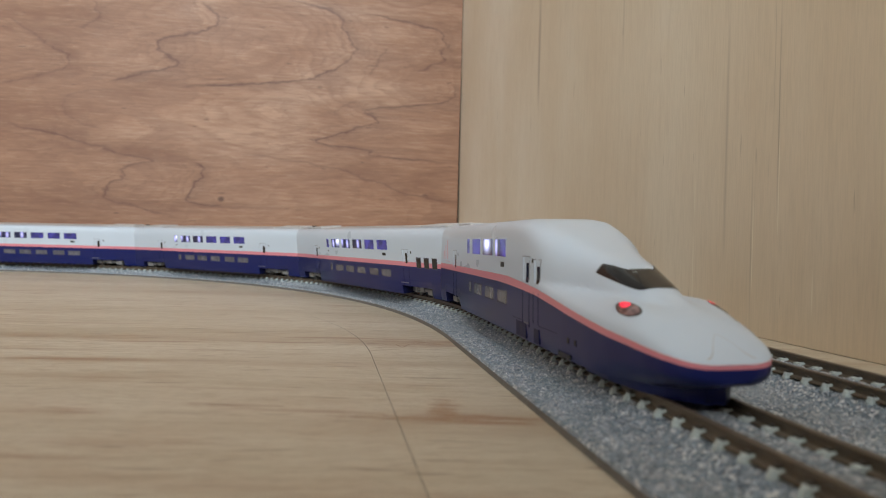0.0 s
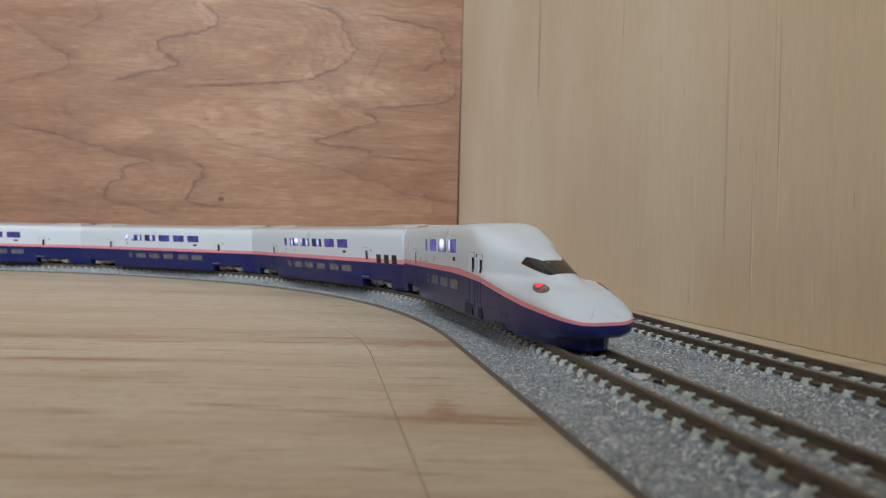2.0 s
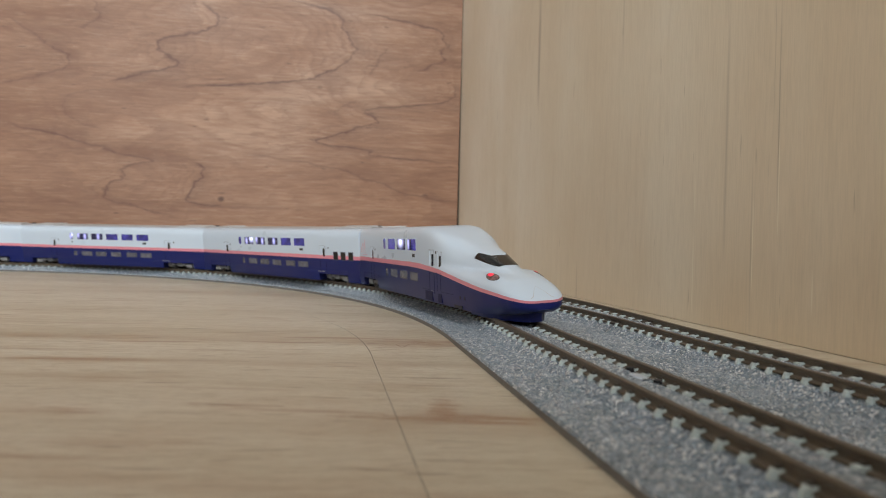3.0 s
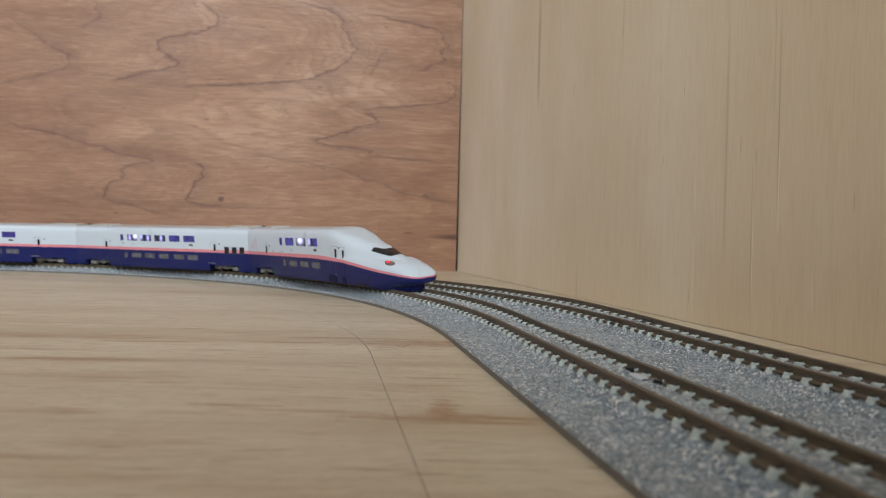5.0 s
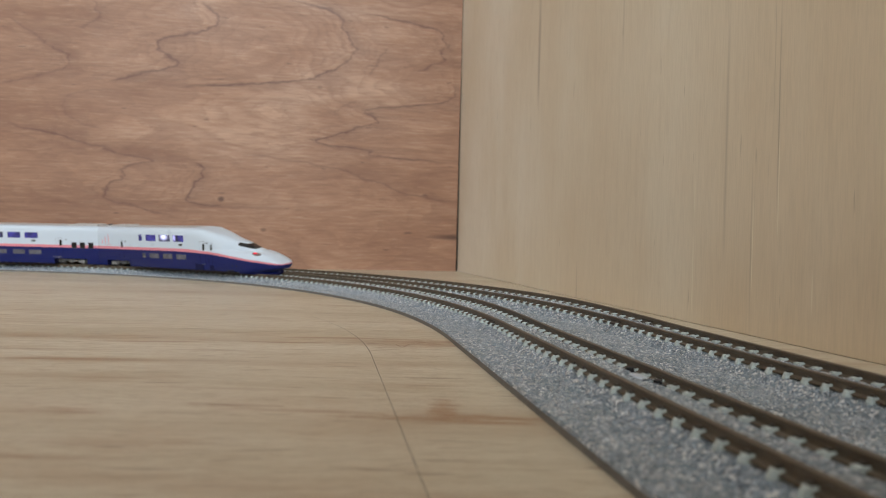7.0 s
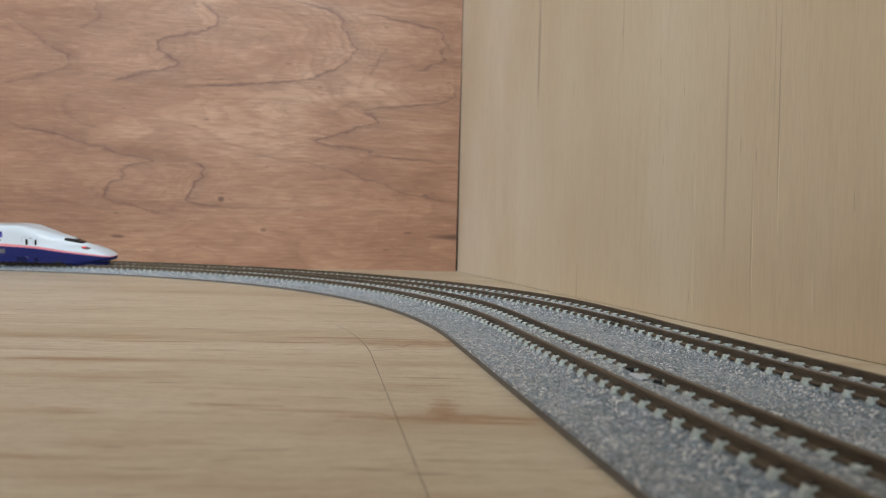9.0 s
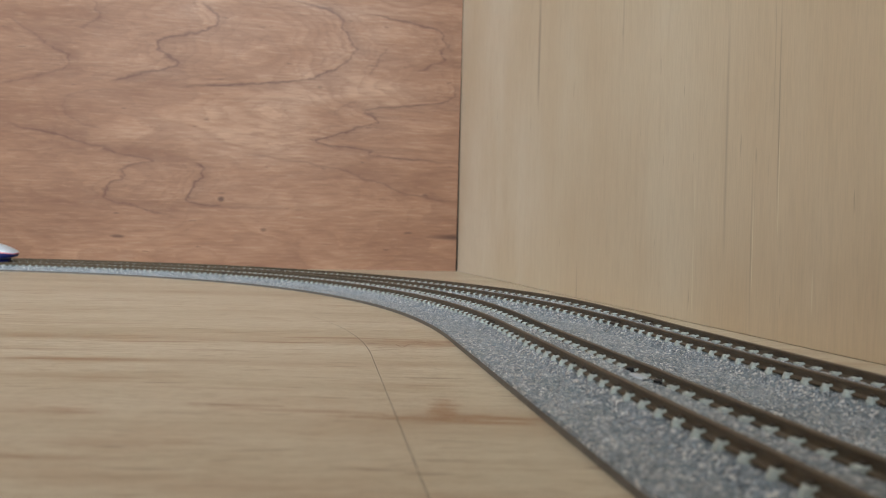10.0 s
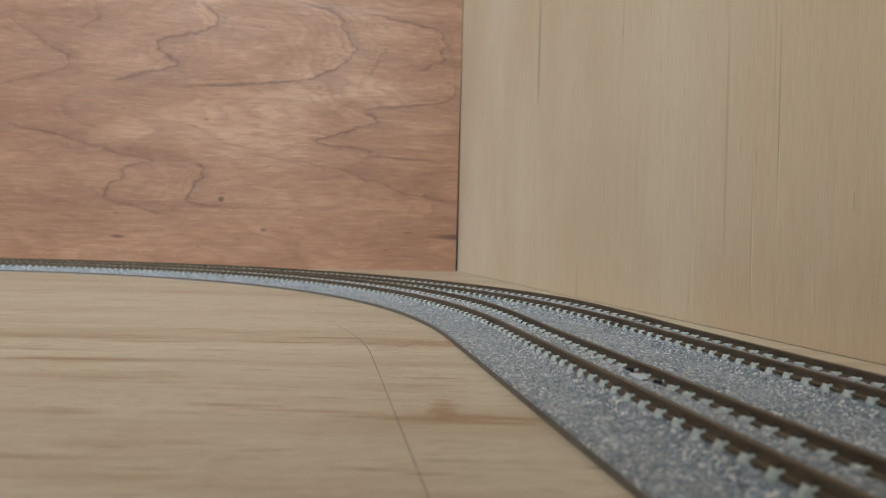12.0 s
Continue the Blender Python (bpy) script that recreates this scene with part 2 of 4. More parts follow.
def pale_wood():
    m = Nodes("pale_vertical_veneer", 0.5)
    band = m.noise(m.coords((1, 9, 4.0)), 1.0, 4, 0.55)
    streak = m.noise(m.coords((1, 330, 24), 0, (0, 2, 0)), 1.0, 5, 0.7)
    fine = m.noise(m.coords((1, 1500, 90)), 1.0, 3, 0.65)
    tick = m.noise(m.coords((1, 520, 45), 0, (0, 7, 3)), 1.0, 2, 0.5)
    sep = m.node("ShaderNodeSeparateXYZ", Vector=m.coords())
    # uneven light painted in: a broad paler band at the corner edge, darker beyond
    lit_band = m.maths("ADD", band, m.grey(m.maths("ADD", sep.outputs[1], m.maths("MULTIPLY", streak, 0.03)), -0.44, -0.12, -0.13, 0.32))
    col = m.ramp(lit_band, [(0.3, (0.69, 0.535, 0.365)), (0.5, (0.76, 0.635, 0.475)), (0.7, (0.82, 0.72, 0.57)), (0.9, (0.90, 0.83, 0.71))])
    col = m.mix(m.grey(streak, 0.48, 0.74, 0, 0.17), col, (0.46, 0.34, 0.215))
    col = m.mix(m.grey(fine, 0.4, 0.75, 0, 0.2), col, (0.42, 0.345, 0.245))
    col = m.mix(m.grey(tick, 0.71, 0.77, 0, 0.4), col, (0.22, 0.145, 0.08))
    for y0, z0, z1, w, dark in ((-0.2155, 0.105, 0.185, 0.0030, 0.5), (-0.4318, 0.035, 0.105, 0.0004, 0.45), (-0.4295, 0.06, 0.13, 0.0003, 0.25), (-0.3285, 0.10, 0.20, 0.0012, 0.2), (-0.2818, -0.02, 0.022, 0.0008, 0.6), (-0.4065, 0.02, 0.11, 0.0012, 0.28), (-0.4205, 0.0, 0.06, 0.0005, 0.3)):
        wob = m.maths("MULTIPLY", m.maths("SUBTRACT", streak, 0.5), 0.0012)
        dy = m.maths("ABSOLUTE", m.maths("ADD", m.maths("SUBTRACT", sep.outputs[1], y0), wob))
        mask = m.maths("MULTIPLY", m.grey(dy, w, 0.0), m.maths("MULTIPLY", m.grey(sep.outputs[2], z0, z0 + 0.02), m.grey(sep.outputs[2], z1, z1 - 0.03)))
        col = m.mix(m.maths("MULTIPLY", mask, dark), col, (0.20, 0.13, 0.07))
    # pale raised splinters
    for y0, z0, z1, w in ((-0.3883, 0.002, 0.030, 0.0004), (-0.3885, 0.035, 0.052, 0.0003), (-0.4325, 0.028, 0.062, 0.00025), (-0.4212, 0.012, 0.042, 0.0003), (-0.2178, 0.118, 0.140, 0.0006), (-0.447, 0.008, 0.022, 0.0003)):
        dy = m.maths("ABSOLUTE", m.maths("SUBTRACT", sep.outputs[1], y0))
        mask = m.maths("MULTIPLY", m.grey(dy, w, 0.0), m.maths("MULTIPLY", m.grey(sep.outputs[2], z0, z0 + 0.006), m.grey(sep.outputs[2], z1, z1 - 0.006)))
        col = m.mix(m.maths("MULTIPLY", mask, 0.7), col, (0.88, 0.80, 0.62))
    return m.done(col, fine, 0.2, 0.0002)


def ballast():
    m = Nodes("grey_moulded_ballast", 0.5)
    v = m.coords()
    cell = m.node("ShaderNodeTexVoronoi", Vector=v, Scale=1900.0)
    cell2 = m.node("ShaderNodeTexVoronoi", Vector=v, Scale=3700.0)
    tone = m.node("ShaderNodeSeparateXYZ", Vector=cell.outputs["Color"]).outputs[0]
    tone2 = m.node("ShaderNodeSeparateXYZ", Vector=cell2.outputs["Color"]).outputs[1]
    big = m.noise(v, 120.0, 4, 0.65)
    # the white top stops of both ramps paint glints too
    col = m.ramp(tone, [(0.0, (0.14, 0.175, 0.22)), (0.45, (0.32, 0.39, 0.475)), (0.80, (0.53, 0.63, 0.73)), (0.88, (1.0, 1.0, 1.0))])
    fine = m.ramp(tone2, [(0.0, (0.06, 0.078, 0.105)), (0.55, (0.33, 0.395, 0.475)), (0.84, (0.58, 0.66, 0.75)), (0.90, (1.0, 1.0, 1.0))])
    col = m.mix(0.42, col, fine)
    col = m.mix(m.grey(big, 0.42, 0.64, 0.0, 0.35), col, (0.20, 0.245, 0.275))
    # sparkle of the stones, put into the colour as white cells
    col = m.mix(m.grey(tone, 0.90, 0.93, 0.0, 0.9), col, (1.0, 1.0, 1.0))
    col = m.mix(m.grey(tone2, 0.93, 0.95, 0.0, 0.9), col, (1.0, 1.0, 1.0))
    h = m.maths("ADD", cell.outputs["Distance"], m.maths("MULTIPLY", cell2.outputs["Distance"], 0.6))
    return m.done(col, h, 0.95, 0.0006, m.grey(tone, 0, 1, 0.5, 0.16))


def plain(name, colour, rough=0.5, metal=0.0, vary=0.12, scale=300.0, bump=0.0, wear=0.06):
    """A painted or moulded surface with faint mottling."""
    m = Nodes(name, rough, metal)
    n = m.noise(m.coords(), scale, 3, 0.55)
    dark = tuple(c * (1 - vary) for c in colour)
    light = tuple(min(1, c * (1 + vary)) for c in colour)
    col = m.ramp(n, [(0.3, dark), (0.7, light)])
    return m.done(col, n if bump else None, bump, 0.0002, m.grey(n, 0.3, 0.7, max(0, rough - wear), rough + wear))


def glowing(name, colour, emit, power, rough=0.15):
    m = Nodes(name, rough)
    n = m.noise(m.coords(), 260.0, 2, 0.5)
    m.put(m.bsdf, "Emission Color", (*emit, 1))
    m.put(m.bsdf, "Emission Strength", m.grey(n, 0.35, 0.65, power * 0.5, power * 1.5))
    return m.done(colour)


def lamp_glow(name, colour, emit, power, wide, high):
    """A pane lit from behind by one lamp: bright at its own origin, fading outwards."""
    m = Nodes(name, 0.12)
    v = m.node("ShaderNodeVectorMath", Vector=m.coords((1000.0 / wide, 0.0, 1000.0 / high)))
    v.operation = "LENGTH"
    r = v.outputs["Value"]
    m.put(m.bsdf, "Emission Color", (*emit, 1))
    m.put(m.bsdf, "Emission Strength", m.maths("MULTIPLY", m.maths("EXPONENT", m.maths("MULTIPLY", m.maths("MULTIPLY", r, r), -1.6)), power))
    return m.done(colour)


BOARD, RED, PALE, GRAVEL = board_wood(), red_wood(), pale_wood(), ballast()
PLASTER = plain("off_white_plaster", (0.72, 0.70, 0.66), 0.8, 0, 0.05, 6.0)
FLOORING = plain("worn_floor", (0.30, 0.24, 0.17), 0.6, 0, 0.15, 8.0)
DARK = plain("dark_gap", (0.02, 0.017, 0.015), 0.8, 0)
PENCIL = plain("graphite", (0.17, 0.14, 0.11), 0.55, 0, 0.45, 500.0)
STAIN = plain("brown_pencil", (0.30, 0.17, 0.10), 0.6, 0, 0.3, 500.0)
BED_EDGE = plain("dark_grey_moulding", (0.155, 0.142, 0.13), 0.6, 0, 0.2, 700.0, 0.3)
RAIL_SIDE = plain("brown_rail", (0.112, 0.084, 0.057), 0.45, 0, 0.2, 400.0)
RAIL_TOP = plain("rubbed_rail_head", (0.13, 0.10, 0.073), 0.5, 0.15, 0.2, 500.0)
CONCRETE = plain("pale_concrete_plastic", (0.50, 0.56, 0.55), 0.5, 0, 0.15, 900.0, 0.2)
CLIP = plain("brown_clip", (0.06, 0.048, 0.038), 0.6)
WHITE = plain("white_gloss_body", (0.575, 0.65, 0.745), 0.28, 0, 0.012, 30.0, 0, 0.01)
PINK = plain("pink_stripe_paint", (0.72, 0.25, 0.30), 0.3, 0, 0.02, 30.0, 0, 0.01)
BLUE = plain("deep_blue_body", (0.010, 0.016, 0.105), 0.30, 0, 0.03, 30.0, 0, 0.01)
BLUE.node_tree.nodes["Principled BSDF"].inputs["Specular IOR Level"].default_value = 0.28
ROOF = plain("pale_grey_roof", (0.50, 0.49, 0.50), 0.45, 0, 0.05, 120.0)
BLACK = plain("black_rubber", (0.015, 0.015, 0.018), 0.5)
SEAM = plain("panel_seam", (0.06, 0.06, 0.10), 0.6)
EDGE = plain("soft_panel_edge", (0.20, 0.20, 0.24), 0.5)
NAVY = plain("dark_navy_recess", (0.008, 0.010, 0.050), 0.45)
NAVY.node_tree.nodes["Principled BSDF"].inputs["Specular IOR Level"].default_value = 0.15
GREY = plain("grey_bogie_plastic", (0.25, 0.245, 0.24), 0.5, 0, 0.15, 500.0)
STEEL = plain("blackened_steel", (0.12, 0.11, 0.10), 0.4, 0.8)
GLASS = plain("black_tinted_glass", (0.010, 0.010, 0.012), 0.09)
LOWPANE = plain("frosted_grey_pane", (0.115, 0.112, 0.135), 0.18, 0, 0.3, 240.0)
BLUEPANE = glowing("violet_lit_pane", (0.02, 0.02, 0.06), (0.10, 0.09, 0.62), 0.30)
WHITELED = lamp_glow("white_interior_lamp", (0.03, 0.03, 0.08), (0.62, 0.64, 1.0), 2.2, 3.4, 2.1)
DIMLED = lamp_glow("bluish_interior_lamp", (0.03, 0.03, 0.08), (0.50, 0.50, 1.0), 1.5, 1.3, 2.6)
REDLED = glowing("red_tail_lamp", (0.45, 0.02, 0.04), (1.0, 0.03, 0.07), 1.1)
CLEAR = plain("smoky_lamp_reflector", (0.27, 0.17, 0.17), 0.15, 0.4, 0.7, 900.0)


# ---- mesh tools (millimetres in, metres out) ----
def mesh_of(bm, name, *mats, smooth=False):
    me = bpy.data.meshes.new(name)
    bmesh.ops.scale(bm, vec=(MM, MM, MM), verts=bm.verts)
    bm.to_mesh(me)
    bm.free()
    for m in mats:
        me.materials.append(m)
    if smooth:
        me.polygons.foreach_set("use_smooth", [True] * len(me.polygons))
        me.set_sharp_from_angle(angle=radians(35))
    return me


def part(name, bm, material, parent, label="", smooth=False):
    mats = material if isinstance(material, tuple) else (material,)
    ob = new(name, mesh_of(bm, name, *mats, smooth=smooth))
    ob.parent = parent
    if label:
        tagged(ob, label)
    return ob


def box(bm, x0, x1, y0, y1, z0, z1, bevel=0.0, mat=0):
    vs = [bm.verts.new((x, y, z)) for x in (x0, x1) for y in (y0, y1) for z in (z0, z1)]
    fs = []
    for f in ((0, 1, 3, 2), (4, 6, 7, 5), (0, 4, 5, 1), (2, 3, 7, 6), (0, 2, 6, 4), (1, 5, 7, 3)):
        face = bm.faces.new([vs[i] for i in f])
        face.material_index = mat
        fs.append(face)
    if bevel:
        es = list({e for f in fs for e in f.edges})
        bmesh.ops.bevel(bm, geom=es, offset=bevel, segments=2, affect="EDGES", profile=0.5)
    return bm


def boxes(*dims, bevel=0.0):
    bm = bmesh.new()
    for d in dims:
        box(bm, *d, bevel=bevel)
    return bm


def grid_mesh(bm, pts, closed=False, mat=0):
    """Quads over rows of points."""
    rows = [[bm.verts.new(p) for p in r] for r in pts]
    for a, b in zip(rows[:-1], rows[1:]):
        n = len(a)
        for i in range(n if closed else n - 1):
            j = (i + 1) % n
            f = bm.faces.new((a[i], a[j], b[j], b[i]))
            f.material_index = mat
    return rows


def blend(table, x):
    """Smooth value between rows (x, value)."""
    xs, ys = [r[0] for r in table], [r[1] for r in table]
    return float(np.interp(x, xs, ys))


# ---- plan of the layout ----
TH = radians(-9.341)
AHEAD = Vector((math.sin(TH), math.cos(TH), 0))
OUT = Vector((math.cos(TH), -math.sin(TH), 0))
SIDE, START, RAD, PITCH = 50.94, 181.34, 354.0, 37.0
ZR, CANT = 5.54, 1.15
QUARTER = RAD * math.pi / 2
CENTRE = OUT * (SIDE - RAD) + AHEAD * START


def on_track(a, off=0.0, z=0.0):
    """Place a millimetres along the inner track and off outwards of it."""
    if a < START:
        p = OUT * (SIDE + off) + AHEAD * a
    elif a < START + QUARTER:
        g = (a - START) / RAD
        p = CENTRE + (OUT * math.cos(g) + AHEAD * math.sin(g)) * (RAD + off)
    else:
        p = CENTRE + AHEAD * (RAD + off) - OUT * (a - START - QUARTER)
    return Vector((p.x, p.y, z))


def cant(a):
    t = min(max((a - START + 15) / 80.0, 0), 1) * min(max((START + QUARTER + 40 - a) / 80.0, 0), 1)
    return CANT * t * t * (3 - 2 * t)


def heading(a):
    d = on_track(a - 0.5) - on_track(a + 0.5)
    return math.atan2(d.y, d.x)


A0, A1 = -150.0, 1120.0

# ---- setting ----
WT = radians(-10.96)
CORNER = Vector((13.485, 623.48, 0))


def panel_frame():
    return Matrix.Translation(CORNER * MM) @ Matrix.Rotation(-WT, 4, "Z")


def structure(name, bm, mats, label, category, m=None, smooth=False):
    ob = new(name, mesh_of(bm, name, *(mats if isinstance(mats, tuple) else (mats,)), smooth=smooth))
    if m is not None:
        ob.matrix_world = m
    return tagged(ob, label, category, kind="structure")


def setting():
    m = panel_frame()
    structure("ground", boxes((-1200, 21, -1150, 10, -12, 0), bevel=0.3), BOARD, "pale plywood baseboard with brown streaked grain", "baseboard", m)
    bm = bmesh.new()
    edge = [(-1200, -0.3), (-1.75, -0.3), (-1.45, 90), (-0.75, 190), (-0.5, 300), (-0.4, 520), (-1200, 520)]
    loops = [[bm.verts.new((x, y, z)) for x, z in edge] for y in (0.0, 9.0)]
    bm.faces.new(loops[0])
    bm.faces.new(loops[1][::-1])
    for i in range(len(edge)):
        j = (i + 1) % len(edge)
        bm.faces.new((loops[0][j], loops[0][i], loops[1][i], loops[1][j]))
    structure("wall_north", bm, RED, "reddish brown veneered plywood panel with cathedral grain", "wall panel", m)
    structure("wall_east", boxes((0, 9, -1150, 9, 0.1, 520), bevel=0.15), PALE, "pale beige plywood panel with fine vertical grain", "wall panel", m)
    # unseen panel behind the camera, added to block light from the near board
    structure("shade_panel_south", boxes((-1200, -0.2, -699, -690, -0.3, 124), bevel=0.3), PALE, "unseen low plywood panel added to shade the foreground", "wall panel", m)
    # dark fill for the corner joint and a thin dark strip under wall_east
    structure("trim", boxes((-0.39, -0.02, 1.6, 8.8, 0.1, 519), (-1.7, -0.02, 8.9, 9.4, 0.1, 519), (0.5, 8.5, -1149, 8.8, 0.01, 0.095)), DARK, "dark open joint between the plywood panels, dark strip under the pale one", "joint", m)
    # plain room around
    structure("floor", boxes((-1900, 1900, -2200, 1700, -62, -12)), FLOORING, "plain brown room floor under the baseboard", "floor")
    structure("ceiling", boxes((-1900, 1900, -2200, 1700, 2350, 2400)), PLASTER, "plain off-white ceiling", "ceiling")
    structure("wall_back", boxes((-1900, -800, -2260, -2200, -12, 2350), (1200, 1900, -2260, -2200, -12, 2350), (-800, 1200, -2260, -2200, -12, 720),
                                 (-800, 1200, -2260, -2200, 2120, 2350)), PLASTER, "plain off-white wall with a window opening", "wall")
    structure("wall_front", boxes((-1900, 1900, 1700, 1760, -12, 2350)), PLASTER, "plain off-white wall", "wall")
    structure("wall_west", boxes((-1960, -1900, -2200, 1700, -12, 2350)), PLASTER, "plain off-white wall", "wall")
    structure("wall_far_east", boxes((1900, 1960, -2200, 1700, -12, 2350)), PLASTER, "plain off-white wall", "wall")


def pencil_line():
    """The arc and straight drawn on the board as a guide for a tighter track."""
    bm = bmesh.new()
    rows = []
    for i in range(70):
        a = 40 + i * 3.0
        p = on_pencil(a)
        q = on_pencil(a + 0.5)
        side = (q - p).normalized().cross(Vector((0, 0, 1)))
        wob = (0.06 if a < 140 else 0.085 if a < 175 else max(0.035, 0.10 - (a - 175) * 0.001)) + 0.04 * noise.noise(Vector((a * 0.3, 0, 0)))
        rows.append([p - side * wob, p + side * wob])
    grid_mesh(bm, [[(v.x, v.y, 0.06) for v in r] for r in rows])
    ob = new("pencil_line", mesh_of(bm, "pencil_line", PENCIL))
    tagged(ob, "thin grey pencil line drawn on the plywood", "pencil line")


def on_pencil(a):
    r, s1, off = 225.0, 158.0, 10.15
    if a < s1:
        return OUT * (off + (s1 - a) * 0.006) + AHEAD * a
    g = (a - s1) / r
    return OUT * (off - r + r * math.cos(g)) + AHEAD * (s1 + r * math.sin(g))


# ---- track ----
def bed_z(off, a, base):
    """Height of the ballast over the board, off from a track's own centre."""
    d = abs(off)
    z = 4.2 if d < 2.2 else 4.2 - 0.6 * (d - 2.2) if d < 3.2 else 3.6 - 0.35 * (d - 3.2) if d < 4.2 else 3.25 if d < 6.6 else (3.25 - 1.75 * (d - 6.6) / 2.0 if d < 8.6 else 1.5 + 0.2 * (d - 8.6) / 1.4 if d < 10.0 else 1.7 - 0.1 * (d - 10) / 8.5)
    t = cant(a) * (off + 4.5) / 9.8
    if d > 10:
        edge = cant(a) * ((10 if off > 0 else -10) + 4.5) / 9.8
        t = edge * (18.5 - d) / 8.5
    return z + max(t, -0.6)


def rail_points(a, off, gauge_side, z_top):
    """Section of one rail: foot, web, head."""
    s = [(-1.1, -2.0), (-1.1, -1.75), (-0.34, -1.5), (-0.34, -0.65), (-0.48, -0.5), (-0.48, -0.08), (-0.38, 0.0),
         (0.38, 0.0), (0.48, -0.08), (0.48, -0.5), (0.34, -0.65), (0.34, -1.5), (1.1, -1.75), (1.1, -2.0)]
    return [on_track(a, off + gauge_side * 4.9 + y, z_top + z) for y, z in s]


def stations(step):
    n = int((A1 - A0) / step)
    return [A0 + i * (A1 - A0) / n for i in range(n + 1)]


def sleeper_mesh():
    """Concrete sleeper: waisted middle, raised ends, chamfered."""
    bm = bmesh.new()
    half = [(1.4, 0.05, 0.45), (2.9, 0.1, 0.45), (3.0, 0.42, 0.62), (3.7, 0.5, 0.62), (5.7, 0.45, 0.66), (6.15, 0.47, 0.66), (6.22, 0.40, 0.40), (6.5, 0.2, 0.38), (6.75, -0.35, 0.34)]
    spine = [(-y, z, w) for y, z, w in half[::-1]] + half
    pts = []
    for y, z, w in spine:
        pts.append([(-w - 0.15, y, -1.1), (-w, y, z - 0.08), (-w + 0.15, y, z), (w - 0.15, y, z), (w, y, z - 0.08), (w + 0.15, y, -1.1)])
    rows = grid_mesh(bm, pts)
    bm.faces.new(rows[0])
    bm.faces.new(rows[-1][::-1])
    bmesh.ops.recalc_face_normals(bm, faces=bm.faces)
    return mesh_of(bm, "sleeper", CONCRETE)


def track(name, off, label, sleeper):
    root = new(name)
    tagged(root, label, "model track", group="double track")
    # ballast bed
    offs = [-18.5] + [-18.3 + i * (36.6 / 60) for i in range(61)] + [18.5]
    verts, faces = [], []
    sts = stations(0.75)
    for a in sts:
        for k, o in enumerate(offs):
            if k in (0, len(offs) - 1):
                z = bed_z(o, a, off) - 0.52
            else:
                z = bed_z(o, a, off) + 0.12 * noise.noise(Vector((a * 0.9, (o + off) * 0.9, 0))) + random.uniform(-0.17, 0.17)
            p = on_track(a, off + o, z)
            verts.append((p.x * MM, p.y * MM, p.z * MM))
    n = len(offs)
    for i in range(len(sts) - 1):
        for k in range(n - 1):
            b = i * n + k
            faces.append((b, b + 1, b + n + 1, b + n))
    me = bpy.data.meshes.new("ballast_bed")
    me.from_pydata(verts, [], faces)
    me.materials.append(GRAVEL)
    bed = new("ballast_bed", me)
    bed.parent = root
    bed["label"] = "grey speckled moulded ballast"
    # moulded rim under the ballast
    bm = bmesh.new()
    pts = []
    for a in stations(6):
        pts.append([on_track(a, off + o, z) for o, z in ((-18.65, 0.02), (-18.58, 1.0), (-18.3, 1.08), (-17.7, 0.05), (17.7, 0.05), (18.3, 1.08), (18.48, 1.0), (18.48, 0.02))])
    grid_mesh(bm, pts)
    part("rim", bm, BED_EDGE, root, "dark grey moulded rim")
    # rails
    for side in (-1, 1):
        bm = bmesh.new()
        pts = []
        for a in stations(5):
            pts.append(rail_points(a, off, side, ZR + (cant(a) if side > 0 else 0)))
        grid_mesh(bm, pts)
        bm.faces.ensure_lookup_table()
        per = len(pts[0]) - 1
        for i, f in enumerate(bm.faces):
            if i % per in (5, 6, 7):
                f.material_index = 1
        part("rail", bm, (RAIL_SIDE, RAIL_TOP), root, "dark brown rail")
    # sleepers
    near = [A0 + 70 + i * SLEEPER_PITCH for i in range(int((START + QUARTER + 60 - A0 - 70) / SLEEPER_PITCH))]
    clips = bmesh.new()
    for a in near:
        c = cant(a)
        p = on_track(a, off, 3.85 + c * 4.5 / 9.8)
        m = Matrix.Translation(p * MM) @ Matrix.Rotation(heading(a), 4, "Z") @ Matrix.Rotation(-math.atan2(c, 9.8) * -1, 4, "X")
        s = new("sleeper", sleeper)
        s.parent = root
        s.matrix_world = m
        full = Matrix.Translation(p) @ Matrix.Rotation(heading(a), 4, "Z") @ Matrix.Rotation(math.atan2(c, 9.8), 4, "X")
        for y in (-5.75, -4.05, 4.05, 5.75):
            vs = [full @ Vector((x, y + dy, z)) for x in (-0.45, 0.45) for dy in (-0.3, 0.3) for z in (0.2, 0.8)]
            vs = [clips.verts.new(v) for v in vs]
            for f in ((0, 1, 3, 2), (4, 6, 7, 5), (0, 4, 5, 1), (2, 3, 7, 6), (1, 5, 7, 3)):
                clips.faces.new([vs[i] for i in f])
    tagged(part("fastening", clips, CLIP, root), kind="stuff")
    return root


# ---- train ----
LEN = 152.6
HALF = LEN / 2
UPPER = [(-31.4, -28.8), (-25.0, -16.0), (-13.2, -3.8), (-0.8, 8.6), (11.8, 20.8), (23.8, 33.0)]
LOWER = [(-28.6, -26.4), (-21.9, -13.6), (-10.0, -1.8), (2.4, 10.2), (15.2, 23.0), (26.4, 34.6)]
HEAD_UPPER = [(-33.0, -30.0), (-26.2, -17.0), (-14.0, -4.0), (-1.2, 8.0)]
HEAD_LOWER = [(-30.4, -27.8), (-23.5, -15.4), (-11.4, -3.0), (1.0, 9.0)]

